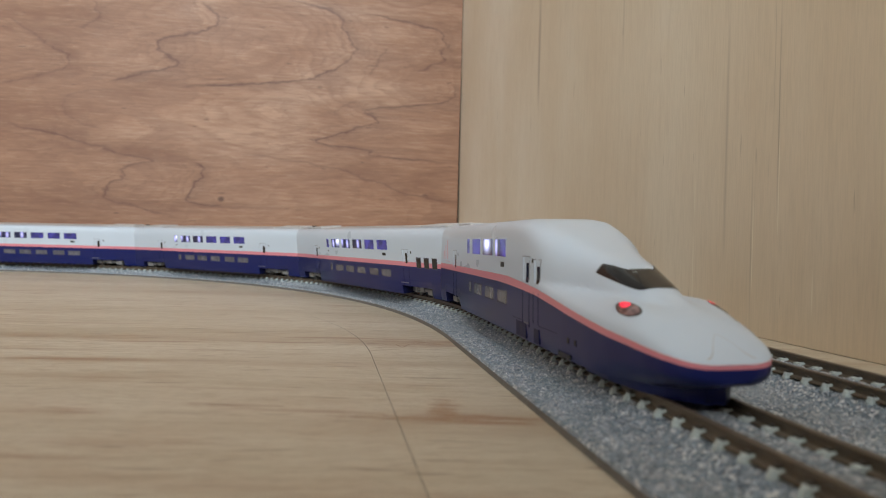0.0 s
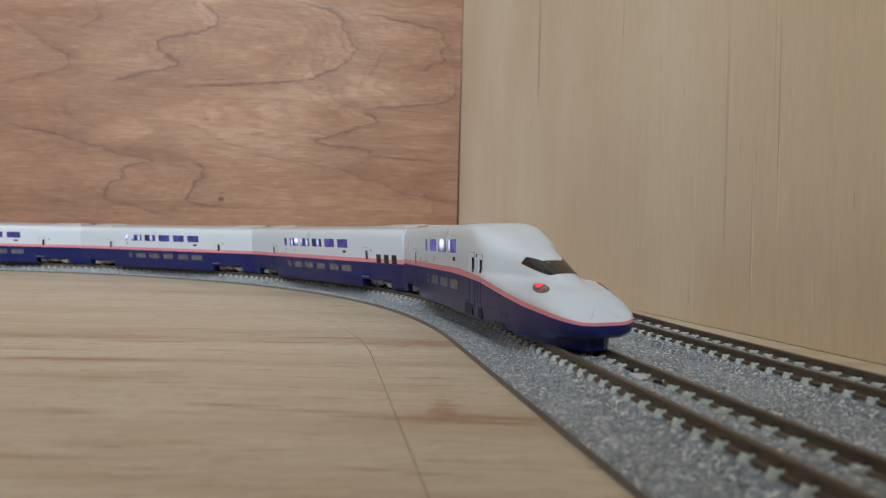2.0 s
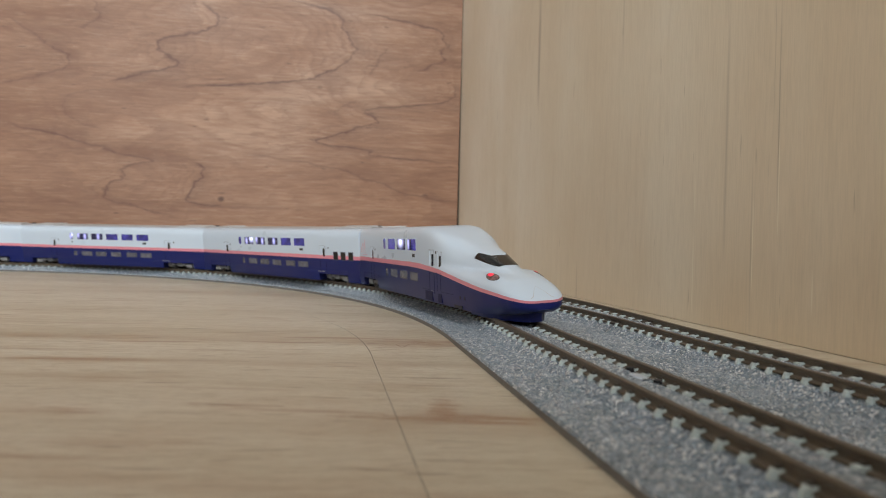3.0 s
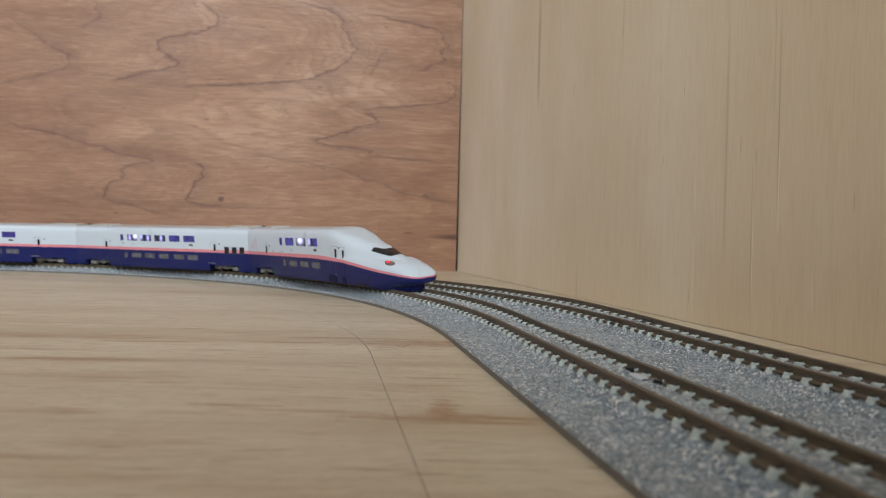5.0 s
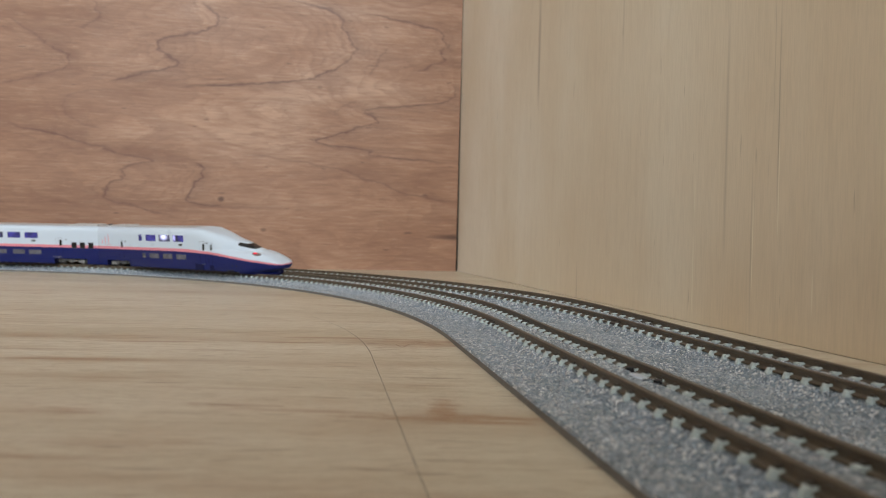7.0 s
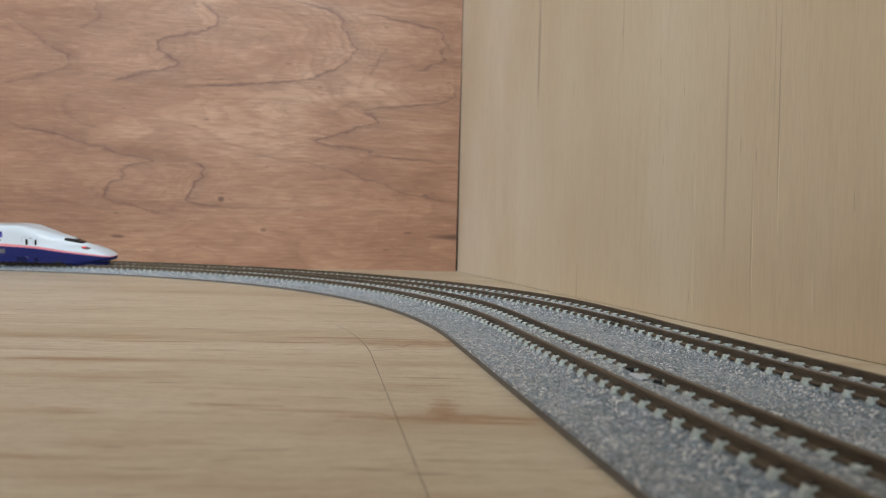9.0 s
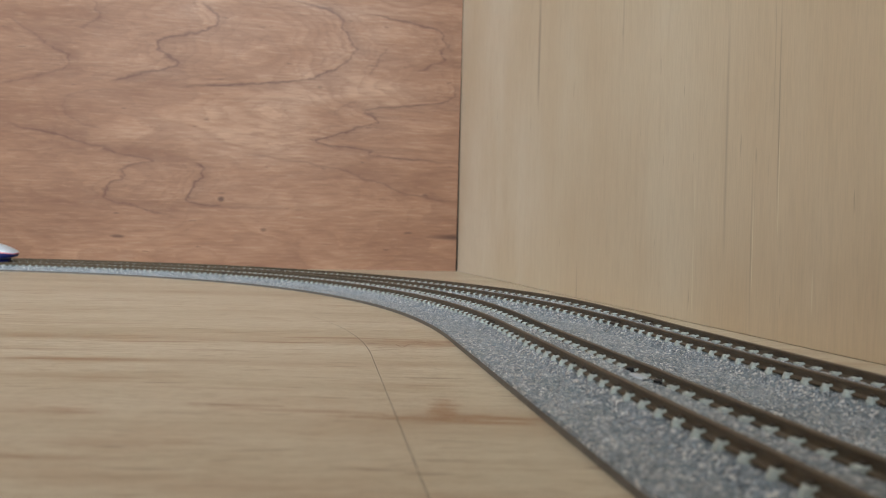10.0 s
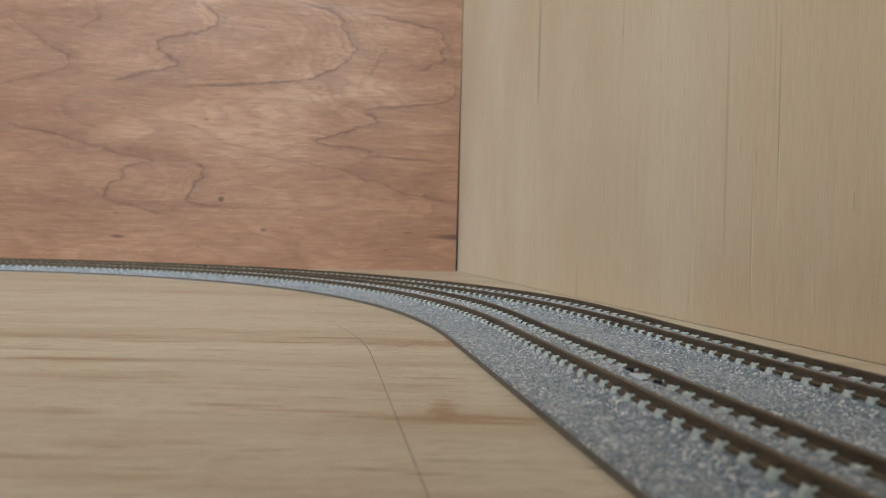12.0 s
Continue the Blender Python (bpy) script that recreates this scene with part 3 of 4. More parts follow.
T_TOP = [(-78, 26.3), (16, 26.3), (22, 25.8), (28, 24.2), (35, 22.3), (44, 19.7), (50, 18.2), (57, 15.7), (61, 14.2), (66, 12.4), (71, 10.3), (75, 8.4), (77.5, 7.0), (79.2, 6.0), (79.9, 5.7)]
T_CANOPY = [(-78, 10.5), (18, 10.5), (26, 10.45), (31, 10.25), (35, 9.5), (40, 8.1), (46, 6.6), (52, 5.7), (58, 4.8), (63, 3.8), (68, 2.8), (81.6, 0.2)]
T_HULL_TOP = [(-78, 16.0), (16, 16.0), (30, 15.2), (45, 14.2), (55, 13.3), (62, 12.7), (66, 12.3), (71, 11.2), (75, 9.4), (77.5, 7.9), (79.2, 6.6), (79.9, 6.1)]
T_WIDE = [(-78, 10.5), (30, 10.5), (45, 10.4), (55, 10.1), (62, 9.7), (68, 9.0), (72, 8.5), (75.5, 7.7), (77.8, 6.6), (79.0, 5.3), (79.6, 4.0), (79.9, 2.6)]
T_PINK = [(-78, 13.8), (0, 13.8), (10, 13.7), (20, 13.1), (30, 12.4), (40, 11.2), (50, 9.9), (60, 8.7), (70, 7.6), (77, 6.7), (79.9, 6.0)]
T_BLUE = [(-78, 12.1), (0, 12.1), (10, 11.9), (20, 11.5), (30, 11.0), (40, 9.9), (50, 8.7), (60, 7.6), (70, 6.7), (77, 5.95), (79.9, 5.4)]


def bogie_open(x):
    return 43.5 < abs(x) < 66.5


def polar(a, b, n, t):
    c, s = abs(math.cos(t)), abs(math.sin(t))
    return 1.0 / ((c / a) ** n + (s / b) ** n) ** (1.0 / n)


def upper_point(x, t, lift=0.0, head=True):
    """Surface over the pink stripe; t runs from 0 at one side over the roof to pi."""
    x_true, x = x, (x if head else min(x, -1.0))
    zp = blend(T_PINK, x)
    k = min(max((x - 13) / 25.0, 0), 1)
    top, hull = max(blend(T_TOP, x) - zp, 0.05), max(blend(T_HULL_TOP, x) - zp, 0.04)
    wide, can = blend(T_WIDE, x), blend(T_CANOPY, x)
    rc = polar(can, top, 7.0 - 3.9 * k, t)
    rh = polar(wide, hull, 5.0 - 2.9 * k, t)
    rh += 1.15 * k * math.exp(-((x - 61.5) / 6.0) ** 2 - ((min(t, math.pi - t) - 0.50) / 0.19) ** 2)
    soft = 0.35 * k * min(1.0, max(0.0, (79.9 - x) / 10))
    r = 0.5 * (rc + rh + math.sqrt((rc - rh) ** 2 + soft * soft)) + lift
    return Vector((x_true, r * math.cos(t), zp + r * math.sin(t)))


def upper_width(x, head=True):
    return abs(upper_point(x, 0.0, 0.0, head).y)


def lower_section(x, head):
    """Half outline under the stripe from the side down to the middle."""
    w, zb = upper_width(x, head), blend(T_BLUE, x if head else -1.0)
    bottom = 1.2
    if head and x > 58:
        bottom = blend([(58, 1.2), (71, 1.7), (75.5, 2.3), (78.4, 2.9), (79.9, 3.6)], x)
    if bogie_open(x) and not (head and x > 0):
        bottom = 4.6
    bottom = min(bottom, zb - 0.2)
    k = min(max((x - 58) / 22.0, 0), 1) if head else 0.0
    pts = []
    for i in range(9):
        u = i / 8
        z = zb + (bottom - zb) * u
        tuck = 0.5 * max(0, (6 - z) / 5) ** 2 * (1 - k) + k * w * 0.45 * u ** 3.6
        pts.append((max(w - tuck, 0.1), z))
    pts.append((pts[-1][0] * 0.6, bottom))
    pts.append((0.0, bottom))
    return pts


def car_stations(head):
    xs = [-HALF]
    for x in (-66.5, -66.4, -43.6, -43.5, -20, 0, 10):
        xs.append(x)
    if head:
        xs += [10 + i * 2.0 for i in range(1, 17)] + [43.4, 43.5] + [44 + i * 1.6 for i in range(14)] + [66.4, 66.5] + [67.5 + i for i in range(11)] + [78.0, 78.5, 79.0, 79.3, 79.6, 79.8, 79.9]
    else:
        xs += [20, 43.5, 43.6, 66.4, 66.5, HALF]
    return xs


def surface(bm, fn, xs, ts):
    return grid_mesh(bm, [[fn(x, t) for t in ts] for x in xs])


def shell(root, head):
    xs = car_stations(head)
    ts = [i * math.pi / 48 for i in range(49)]
    bm = bmesh.new()
    rows = surface(bm, lambda x, t: upper_point(x, t, 0.0, head), xs, ts)
    if head:
        bm.faces.new(rows[-1])
    bm.normal_update()
    body = part("upper_body", bm, WHITE, root, "glossy white upper body", smooth=True)
    bm = bmesh.new()
    low = lambda x: blend(T_BLUE, x if head else -1.0)
    high = lambda x: blend(T_PINK, x if head else -1.0)
    for s in (1, -1):
        grid_mesh(bm, [[(x, s * (upper_width(x, head) + 0.02), low(x) - 0.02 + (high(x) - low(x) + 0.02) * i / 3) for i in range(4)] for x in xs])
    if head:
        x = xs[-1]
        w = upper_width(x) + 0.02
        bm.faces.new([bm.verts.new(p) for p in ((x + 0.02, -w, low(x) - 0.02), (x + 0.02, w, low(x) - 0.02), (x + 0.02, w, high(x)), (x + 0.02, -w, high(x)))])
    part("stripe", bm, PINK, root, "pink waist stripe", smooth=True)
    bm = bmesh.new()
    pts = []
    for x in xs:
        h = lower_section(x, head)
        pts.append([(x, y, z) for y, z in h] + [(x, -y, z) for y, z in h[-2::-1]])
    rows = grid_mesh(bm, pts)
    if head:
        bm.faces.new(rows[-1])
    bm.normal_update()
    # reveals of the bogie openings get navy, shade put in as colour
    for f in bm.faces:
        mid = f.calc_center_median()
        if abs(f.normal.x) > 0.8 and abs(mid.x) < 70 and mid.z < 6:
            f.material_index = 1
    part("lower_body", bm, (BLUE, NAVY), root, "deep blue lower body", smooth=True)
    # end wall and gangway
    for end in ((-1,) if head else (-1, 1)):
        bm = bmesh.new()
        ring = [upper_point(0, t) for t in ts] + [Vector((0, -y, z)) for y, z in lower_section(0, False)] + [Vector((0, y, z)) for y, z in lower_section(0, False)[-2::-1]]
        vs = [bm.verts.new((end * (HALF - 0.05), p.y * 0.995, p.z)) for p in ring]
        bm.faces.new(vs)
        part("end_wall", bm, WHITE, root)
        part("gangway", boxes((end * HALF - 0.9, end * HALF + 0.9, -6.5, 6.5, 4, 23), bevel=0.25), BLACK, root, "black corridor connection")
    return body


def root_is_head(ob):
    while ob.parent:
        ob = ob.parent
    return "head" in ob.name


def flank_y(x, z):
    """Half width of the head car at height z."""
    if z <= blend(T_PINK, x):
        return upper_width(x)
    a, b = 0.0, math.pi / 2
    for _ in range(24):
        c = (a + b) / 2
        a, b = (c, b) if upper_point(x, c).z < z else (a, c)
    return upper_point(x, a).y


def flank_patch(name, root, x0, x1, z0, z1, side, mat, depth, label):
    """A thin panel that follows the curved flank."""
    bm = bmesh.new()
    nz = max(4, int((z1 - z0) / 0.3))
    rows = []
    for i in range(nz + 1):
        z = z0 + (z1 - z0) * i / nz
        pts = []
        for x, d in ((x0, -0.3), (x0, depth), (x1, depth), (x1, -0.3)):
            pts.append((x, side * (flank_y(x, z) + d), z))
        rows.append(pts)
    grid_mesh(bm, rows, closed=True)
    return part(name, bm, mat, root, label)


def pane_on_side(name, root, x0, x1, z0, z1, side, mat, depth=0.09, label=""):
    if x0 > 8 and root_is_head(root):
        return flank_patch(name, root, x0, x1, z0, z1, side, mat, depth, label)
    y = 10.5 * side
    bm = boxes((x0, x1, min(y - side * 0.5, y + side * depth), max(y - side * 0.5, y + side * depth), z0, z1), bevel=0.05)
    return part(name, bm, mat, root, label)


def interior_light(root, x0, x1, z0, z1, cx, cz, side, mat):
    """A lamp behind its pane, with the origin at the lamp."""
    y = 10.58 * side
    bm = boxes((x0 - cx, x1 - cx, min(0, side * 0.03), max(0, side * 0.03), z0 - cz, z1 - cz))
    ob = part("interior_light", bm, mat, root)
    ob.location = (cx * MM, y * MM, cz * MM)
    return ob


def window(root, x0, x1, z0, z1, side, mat, lamp=None):
    f = pane_on_side("window", root, x0 - 0.35, x1 + 0.35, z0 - 0.3, z1 + 0.3, side, WHITE if mat is BLUEPANE else SEAM, 0.03)
    pane_on_side("pane", f, x0, x1, z0, z1, side, mat, 0.07)
    for u0, u1, uc, vc, m in lamp or ():
        w, h = x1 - x0, z1 - z0
        interior_light(f, x0 + u0 * w + 0.06, x0 + u1 * w - 0.06, z0 + 0.08, z1 - 0.08, x0 + uc * w, z0 + vc * h, side, m)
    return f


def door(root, x, side, wide=2.2, top=18.4, foot=4.2):
    """Sliding door: seams over both colours, a narrow glazed slot and a pale jamb."""
    d = pane_on_side("door", root, x - wide - 0.15, x - wide, 13.6, top, side, EDGE, 0.04)
    for sx in (x - wide - 0.15, x + wide):
        pane_on_side("seam", d, sx, sx + 0.2, foot, 11.4, side, NAVY, 0.05)
    pane_on_side("seam", d, x + wide, x + wide + 0.15, 13.6, top, side, EDGE, 0.04)
    pane_on_side("seam", d, x - wide - 0.2, x + wide + 0.2, top - 0.05, top + 0.1, side, EDGE, 0.04)
    pane_on_side("jamb", d, x - wide + 0.1, x - wide + 0.5, 13.4, top - 0.2, side, WHITE, 0.14)
    pane_on_side("pane", d, x + 0.1, x + min(1.7, wide - 0.2), 13.2, top - 1.3, side, GLASS, 0.06)
    return d


def bogie(root, x, wide=7.6):
    top = new("bogie")
    top.parent = root
    top.location = (x * MM, 0, 0)
    part("frame", boxes((-9.5, 9.5, -wide + 0.4, -wide + 1.6, 2.4, 3.7), (-9.5, 9.5, wide - 1.6, wide - 0.4, 2.4, 3.7), (-2.2, 2.2, -wide, wide, 2.0, 4.4), (-10.5, -6.0, -wide, wide, 1.6, 3.9),
                        (6.0, 10.5, -wide, wide, 1.6, 3.9), bevel=0.3), GREY, top, "grey bogie side frame with axle boxes")
    for wx in (-7.8, 7.8):
        bm = bmesh.new()
        for y in (-4.6, 4.6):
            bmesh.ops.create_cone(bm, cap_ends=True, segments=24, radius1=2.7, radius2=2.7, depth=1.6, matrix=Matrix.Translation((wx, y, 2.75)) @ Matrix.Rotation(math.pi / 2, 4, "X"))
        bmesh.ops.create_cone(bm, cap_ends=True, segments=12, radius1=0.6, radius2=0.6, depth=9, matrix=Matrix.Translation((wx, 0, 2.75)) @ Matrix.Rotation(math.pi / 2, 4, "X"))
        part("wheelset", bm, STEEL, top)
    return top


def roof_parts(root, head):
    bm = bmesh.new()
    end = 12 if head else HALF - 0.6
    xs = [-HALF + 0.6, -40, 0, end]
    grid_mesh(bm, [[upper_point(x, math.pi * (0.36 + 0.28 * i / 20), 0.06, head) for i in range(21)] for x in xs])
    part("roof_panel", bm, ROOF, root, "pale grey roof panel", smooth=True)
    for x0, x1 in ((-70, -52),) if head else ((-70, -50), (52, 72)):
        part("roof_unit", boxes((x0, x1, -5.5, 5.5, 26.0, 27.0), bevel=0.3), ROOF, root, "low grey roof fairing")
    part("insulator", boxes((-HALF + 1.0, -HALF + 3.0, -1.0, 1.0, 26.1, 27.5), bevel=0.3), BLACK, root, "small black roof connector")


LIT = {
    1: [(0.0, 0.55, 0.25, 0.5, DIMLED), (0.55, 1.0, 0.85, 0.8, WHITELED)],
    2: [(0.0, 0.5, 0.1, 0.8, DIMLED), (0.5, 1.0, 0.72, 0.5, DIMLED)],
    3: [(0.0, 1.0, 0.62, 0.55, DIMLED)],
}


def passenger_car(extra):
    root = new("train_car")
    shell(root, False)
    for side in (1, -1):
        for i, (x0, x1) in enumerate(UPPER):
            window(root, x0, x1, 17.9, 21.8, side, BLUEPANE, LIT.get(i if extra else i + 1 if i < 3 else 0))
        for x0, x1 in LOWER:
            window(root, x0, x1, 7.4, 9.9, side, LOWPANE)
        for x in (-46.2, 47.8):
            door(root, x, side)
            pane_on_side("indicator", root, x + 4.3, x + 5.1, 16.9, 17.8, side, BLACK, 0.05)
        pane_on_side("vent", root, 28.2, 31.2, 15.6, 16.7, side, BLACK, 0.05)
        pane_on_side("marker", root, -30.4, -29.0, 15.9, 16.5, side, BLACK, 0.05)
        pane_on_side("grille", root, 43.0, 49.0, 5.6, 5.9, side, GREY, 0.05)
        if extra:
            for x in (56.6, 62.4, 68.2):
                window(root, x, x + 3.0, 11.9, 15.4, side, GLASS)
    roof_parts(root, False)
    for x in (-54.7, 54.7):
        bogie(root, x)
    return root


def patch_on_nose(name, root, xa, xb, t0, t1, mat, lift, nx=10, nt=24, label=""):
    """A skin on the nose between the curves xa and xb across the angle t0..t1."""
    bm = bmesh.new()
    pts = []
    for j in range(nt + 1):
        t = t0 + (t1 - t0) * j / nt
        f = 2 * j / nt - 1
        a, b = xa(f), xb(f)
        pts.append([upper_point(a + (b - a) * i / nx, t, lift) for i in range(nx + 1)])
    grid_mesh(bm, pts)
    return part(name, bm, mat, root, label, smooth=True)


def head_car():
    root = new("train_head_car")
    shell(root, True)
    for side in (1, -1):
        for i, (x0, x1) in enumerate(HEAD_UPPER):
            lamp = {2: [(0.0, 1.0, 0.45, 0.72, WHITELED)], 3: [(0.0, 0.5, 0.12, 0.6, DIMLED)]}.get(i)
            window(root, x0, x1, 17.9, 21.9, side, BLUEPANE, lamp)
        for x0, x1 in HEAD_LOWER:
            window(root, x0, x1, 7.4, 10.0, side, LOWPANE)
        door(root, -51.0, side)
        door(root, 23.8, side)
        door(root, 30.2, side, 1.45, 17.9, 5.4)
        pane_on_side("indicator", root, -46.7, -45.9, 16.9, 17.8, side, BLACK, 0.05)
        pane_on_side("indicator", root, 27.2, 28.0, 17.2, 18.1, side, BLACK, 0.05)
        pane_on_side("step", root, 23.0, 25.6, 4.9, 5.1, side, GREY, 0.10)
        pane_on_side("vent", root, 3.6, 6.6, 15.5, 16.7, side, BLACK, 0.05)
        pane_on_side("hatch", root, 17.0, 24.0, 1.7, 4.8, side, NAVY, 0.05)
        pane_on_side("hatch", root, 29.4, 32.4, 1.7, 4.5, side, NAVY, 0.05)
        pane_on_side("seam", root, 14.0, 42.0, 5.15, 5.27, side, NAVY, 0.05)
        for x in (47.0, 50.2):
            pane_on_side("vent", root, x, x + 0.9, 4.2, 5.2, side, BLACK, 0.05)
        pane_on_side("hatch", root, 43.0, 48.5, 1.5, 2.3, side, BLACK, 0.06)
        # pink mark: slanted bars
        bm = bmesh.new()
        y = 10.5 * side
        for i, h in enumerate((2.6, 4.4, 6.0)):
            x = -70.0 + i * 3.2
            box(bm, x, x + 0.55, min(y, y + side * 0.05), max(y, y + side * 0.05), 15.4, 15.4 + h)
        box(bm, -66.5, -60.0, min(y, y + side * 0.05), max(y, y + side * 0.05), 14.6, 14.8)
        part("emblem", bm, PINK, root, "pink printed emblem bars")
        # tail lamp in the nose
        t_mid = radians(25.6) if side > 0 else math.pi - radians(25.6)
        ring = lambda r: ((lambda f: 64.1 - r * math.sqrt(max(0, 1 - f * f))), (lambda f: 64.1 + r * math.sqrt(max(0, 1 - f * f))))
        for nm, r, dt, mat, lift in (("lamp_recess", 3.0, 0.145, BLACK, 0.03), ("lamp_reflector", 2.6, 0.125, CLEAR, 0.06)):
            xa, xb = ring(r)
            base = patch_on_nose(nm, root, xa, xb, t_mid - dt, t_mid + dt, mat, lift)
        xa = lambda f: 63.0 - 1.3 * math.sqrt(max(0, 1 - f * f))
        xb = lambda f: 63.0 + 0.9 * math.sqrt(max(0, 1 - f * f))
        up = 0.045 if side > 0 else -0.045
        patch_on_nose("tail_light", root, xa, xb, t_mid + up - 0.075, t_mid + up + 0.075, REDLED, 0.09, label="glowing red tail light")
    # windscreen
    mid = math.pi / 2
    wa = lambda f: 53.6 - 0.4 * f * f - 5.0 * min(max((abs(f) - 0.38) / 0.32, 0), 1) ** 1.3
    wb = lambda f: 60.3 - 0.8 * f * f - 10.6 * abs(f) ** 9
    screen = patch_on_nose("windscreen", root, wa, wb, mid - 0.74, mid + 0.74, GLASS, 0.07, 12, 60, "black wraparound windscreen")
    patch_on_nose("gasket", screen, lambda f: wa(f) - 0.25, wa, mid - 0.74, mid + 0.74, BLACK, 0.10, 1, 60)
    patch_on_nose("gasket", screen, wb, lambda f: wb(f) + 0.25, mid - 0.74, mid + 0.74, BLACK, 0.10, 1, 60)
    patch_on_nose("wiper", screen, lambda f: 54.5 + 2.6 * (f + 1), lambda f: 54.9 + 2.6 * (f + 1), mid + 0.20, mid + 0.44, BLACK, 0.16, 2, 10)
    # white dabs painted as small reflections in the glass
    for dt in (0.17, 0.21, 0.25):
        patch_on_nose("reflection_dab", screen, lambda f: 54.4, lambda f: 54.75, mid + dt, mid + dt + 0.022, CONCRETE, 0.12, 1, 1, "tiny white dabs painted as reflections on the glass")
    # coupler cover seam
    patch_on_nose("cover_seam", root, lambda f: 75.2 + 3.8 * abs(f) ** 1.2, lambda f: 75.3 + 3.8 * abs(f) ** 1.2, 0.12, math.pi - 0.12, ROOF, 0.05, 1, 60)
    # plough under the nose
    bm = bmesh.new()
    rows = []
    for x, w in ((50, 8.6), (58, 8.2), (66, 6.8), (71, 5.2), (74.0, 3.2), (75.4, 1.6)):
        rows.append([(x, -w, 2.6), (x, -w * 0.92, -0.1), (x, 0, -0.1), (x, w * 0.92, -0.1), (x, w, 2.6)])
    g = grid_mesh(bm, rows)
    bm.faces.new(g[-1])
    part("plough", bm, BLUE, root, "blue snow plough under the nose", smooth=False)
    roof_parts(root, True)
    for x in (-54.7, 54.7):
        bogie(root, x, 7.6 if x < 0 else 5.8)
    return root


def rail_joints(root, off):
    """Joiners and the dark seam where two track pieces meet."""
    for a in (189.0, 189.0 + RAD * math.pi / 4):
        for side in (-1, 1):
            bm = bmesh.new()
            z = ZR + (cant(a) if side > 0 else 0)
            rows = []
            for d in (-3.0, -1.5, 0.0, 1.5, 3.0):
                rows.append([on_track(a + d, off + side * 4.9 + y, z + h) for y, h in ((-1.25, -2.0), (-1.2, -1.55), (-0.5, -1.2), (-0.5, -0.75), (0.5, -0.75), (0.5, -1.2), (1.2, -1.55), (1.25, -2.0))])
            grid_mesh(bm, rows)
            part("rail_joiner", bm, CLIP, root, "dark rail joiner")
        bm = bmesh.new()
        grid_mesh(bm, [[on_track(a + d, off - 17.8 + i * 0.89, bed_z(-17.8 + i * 0.89, a, off) + 0.14) for i in range(41)] for d in (-0.16, 0.16)])
        part("seam", bm, DARK, root, "dark seam between track pieces")


def fixing_hole(root, a, off):
    bm = bmesh.new()
    p = on_track(a, off, 4.35)
    bmesh.ops.create_cone(bm, cap_ends=True, segments=20, radius1=0.75, radius2=0.7, depth=0.9, matrix=Matrix.Translation(p))
    part("fixing_hole", bm, BLACK, root, "small black fixing hole")


def glossy_plate(root, a, off):
    """A small flat plate, pale and glossy, between the two holes."""
    rows = [[on_track(a + d, off + o, 4.22 + h) for o, h in ((-0.9, 0.0), (-0.7, 0.25), (0.7, 0.25), (0.9, 0.0))] for d in (-2.6, -1.4, 0.0, 1.4, 2.6)]
    bm = bmesh.new()
    grid_mesh(bm, rows)
    part("pale_plate", bm, WHITE, root, "pale glossy plate", smooth=True)


def scribble():
    """Short brownish pencil strokes beside the drawn line."""
    bm = bmesh.new()
    for x0, y0, x1, y1 in ((-15.5, 174.0, -11.6, 177.0), (-11.6, 177.0, -9.6, 171.5), (-9.6, 171.5, -8.2, 176.5), (-8.2, 176.5, -4.4, 180.5), (-4.4, 180.5, 0.0, 178.0), (-17.0, 165.5, -10.0, 168.5), (-16.5, 170.0, -10.5, 171.5), (-7.0, 183.0, -2.0, 184.0)):
        p, q = Vector((x0, y0, 0)), Vector((x1, y1, 0))
        side = (q - p).normalized().cross(Vector((0, 0, 1))) * 0.11
        grid_mesh(bm, [[(v.x, v.y, 0.05) for v in (e - side, e + side)] for e in (p, (p + q) / 2 + side * 1.5, q)])
    ob = new("pencil_scribble", mesh_of(bm, "pencil_scribble", STAIN))
    tagged(ob, "faint brown scribbled strokes on the plywood", "pencil mark")


# ---- keyed movement ----
RUN = [(0.0, 160.4), (0.7, 160.4), (0.8, 161.5), (0.9, 163.2), (1.0, 165.6), (1.1, 168.7), (1.25, 173.9), (1.5, 183.4), (2.0, 205.4), (2.5, 228.2), (3.0, 252.2), (3.5, 277.5), (4.0, 304.3), (4.5, 332.9), (5.0, 363.2),
       (5.5, 395.2), (6.0, 428.5), (6.5, 463.4), (7.0, 499.7), (7.5, 537.7), (8.0, 576.1), (8.5, 614.9), (9.0, 653.7), (9.5, 691.8), (10.0, 729.8), (12.0, 882.0)]
GAP, PIVOT = 154.0, 54.7


def run_at(t):
    return float(np.interp(t, [r[0] for r in RUN], [r[1] for r in RUN]))


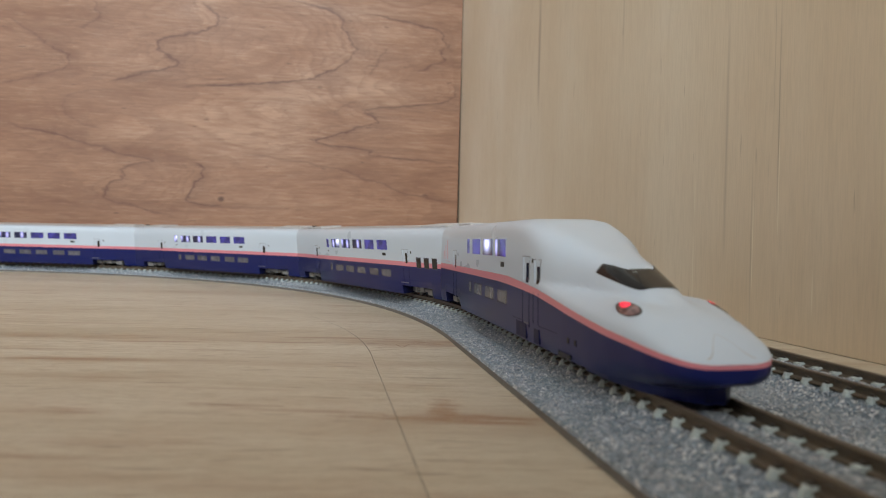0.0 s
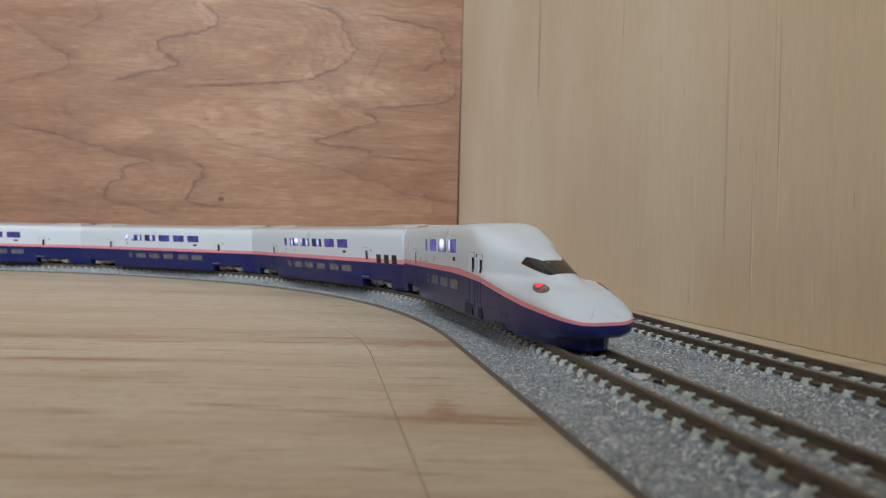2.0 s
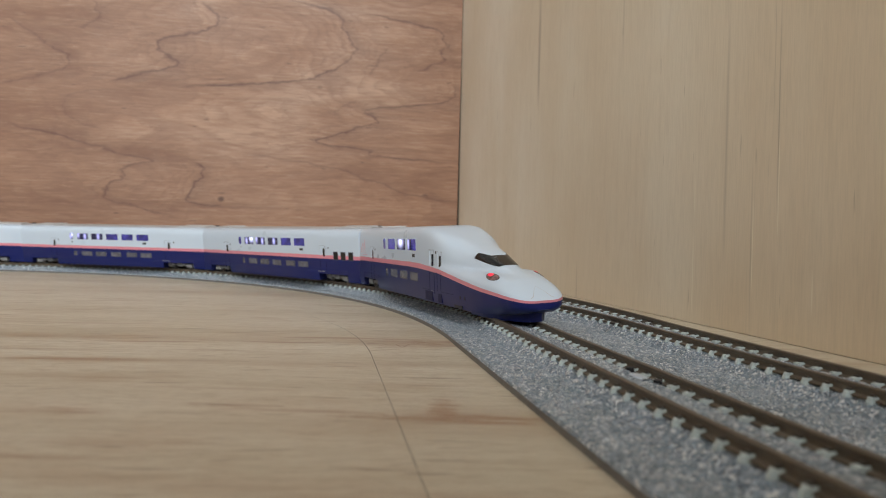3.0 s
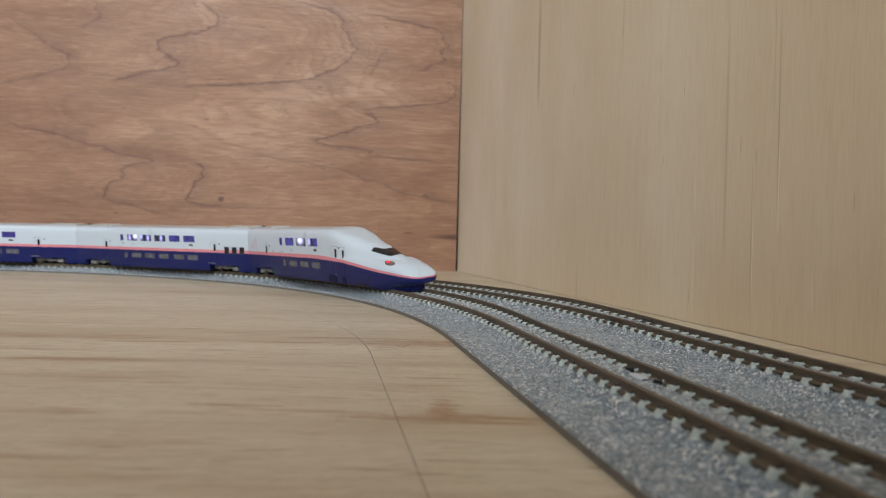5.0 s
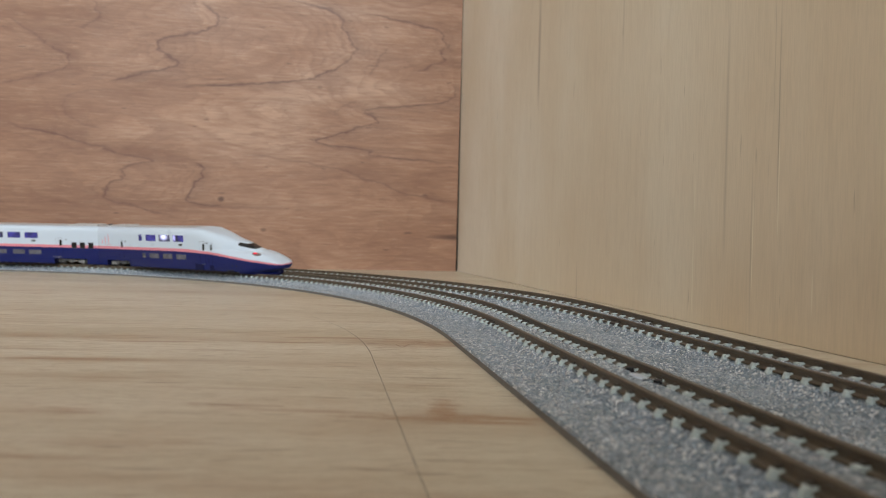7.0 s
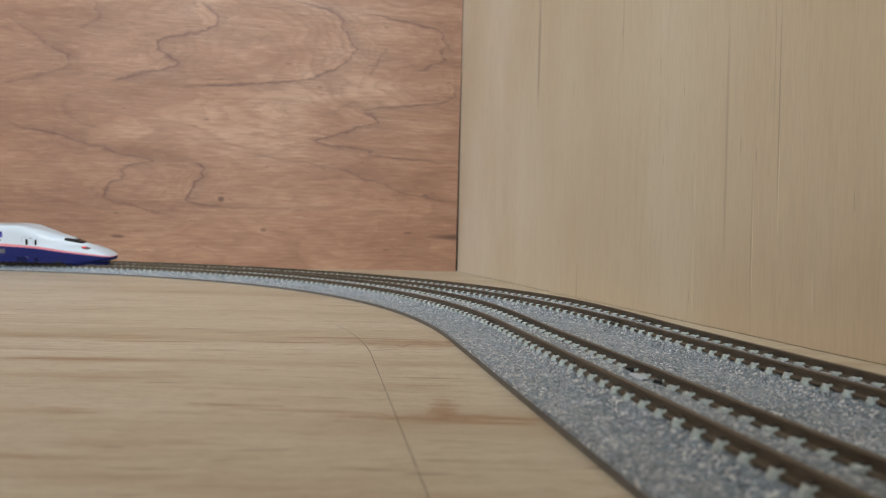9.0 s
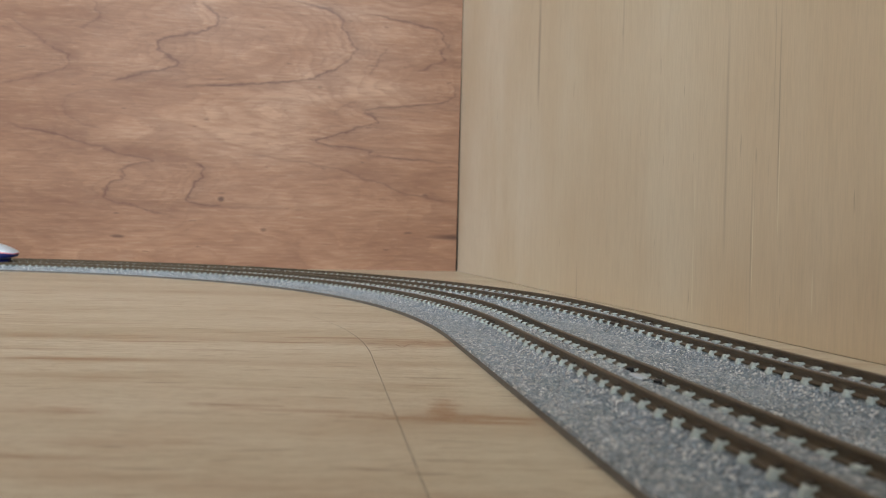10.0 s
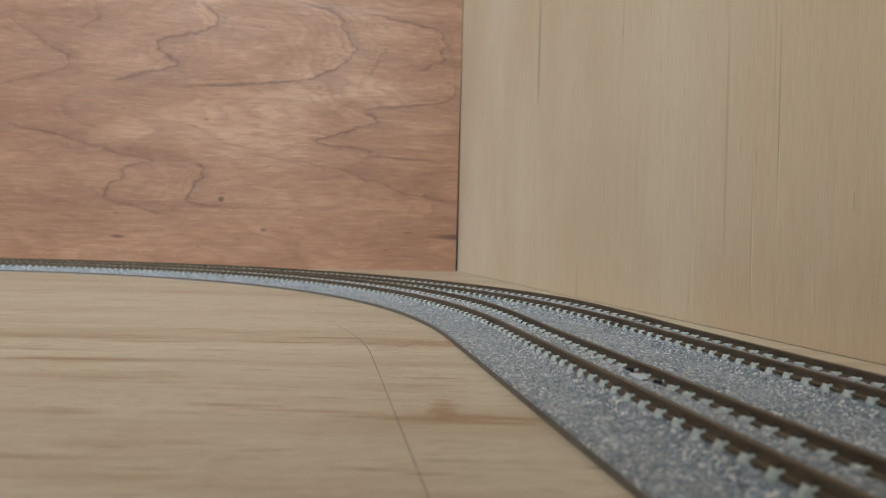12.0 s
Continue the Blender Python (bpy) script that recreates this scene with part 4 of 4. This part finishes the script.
def car_pose(a):
    p, r = on_track(a - PIVOT), on_track(a + PIVOT)
    o, f = (p + r) / 2, (p - r).normalized()
    c = 0.75 * cant(a - PIVOT) + 0.25 * cant(a + PIVOT)
    z = ZR + c * 0.5
    yaw = math.atan2(f.y, f.x)
    return Matrix.Translation((o.x * MM, o.y * MM, z * MM)) @ Matrix.Rotation(yaw, 4, "Z") @ Matrix.Rotation(math.atan2(c, 9.8), 4, "X"), yaw


def times():
    return [0.0, 0.6, 0.7] + [0.8 + 0.1 * i for i in range(8)] + [1.75 + 0.25 * i for i in range(42)]


def smooth_run(t):
    """The run without kinks."""
    if t < 1.6:
        return run_at(t)
    return (run_at(t - 0.12) + 2 * run_at(t) + run_at(min(t + 0.12, 12.0) if t < 11.8 else t)) / 4 if t < 11.8 else run_at(t)


def motions():
    for i, car in enumerate(TRAIN):
        rows, turns = [], ([], [])
        for t in times():
            a = smooth_run(t) + i * GAP
            m, yaw = car_pose(a)
            rows.append((t, m))
            for k, x in enumerate((-PIVOT, PIVOT)):
                d = heading(a - x) - yaw
                d = (d + math.pi) % (2 * math.pi) - math.pi
                turns[k].append((t, Matrix.Translation((x * MM, 0, 0)) @ Matrix.Rotation(d, 4, "Z")))
        walk(car, rows)
        frames_of = [c for c in car.children if c.name.startswith("bogie")]
        for b, r in zip(sorted(frames_of, key=lambda o: o.location.x), turns):
            walk(b, r)


# ---- build ----
SLEEPER_PITCH = 4.95
setting()
pencil_line()
head = tagged(head_car(), "white and blue bullet train head car with red tail lights", "train car", group="model train")
first = tagged(passenger_car(True), "white and blue double-deck train car with three small end windows", "train car", group="model train")
second = tagged(passenger_car(False), "white and blue double-deck train car with pink stripe", "train car", group="model train")
third = copy_thing(second, Matrix())
fourth = copy_thing(second, Matrix())
TRAIN = [head, first, second, third, fourth]
SLEEPER = sleeper_mesh()
scribble()
inner = track("inner_track", 0.0, "curved model track with brown rails and pale sleepers on grey ballast", SLEEPER)
outer = track("outer_track", PITCH, "curved model track beside the plywood wall, brown rails on grey ballast", SLEEPER)
rail_joints(inner, 0.0)
rail_joints(outer, PITCH)
fixing_hole(inner, 116.6, 2.6)
fixing_hole(inner, 105.4, 2.3)
glossy_plate(inner, 110.2, 1.5)
motions()
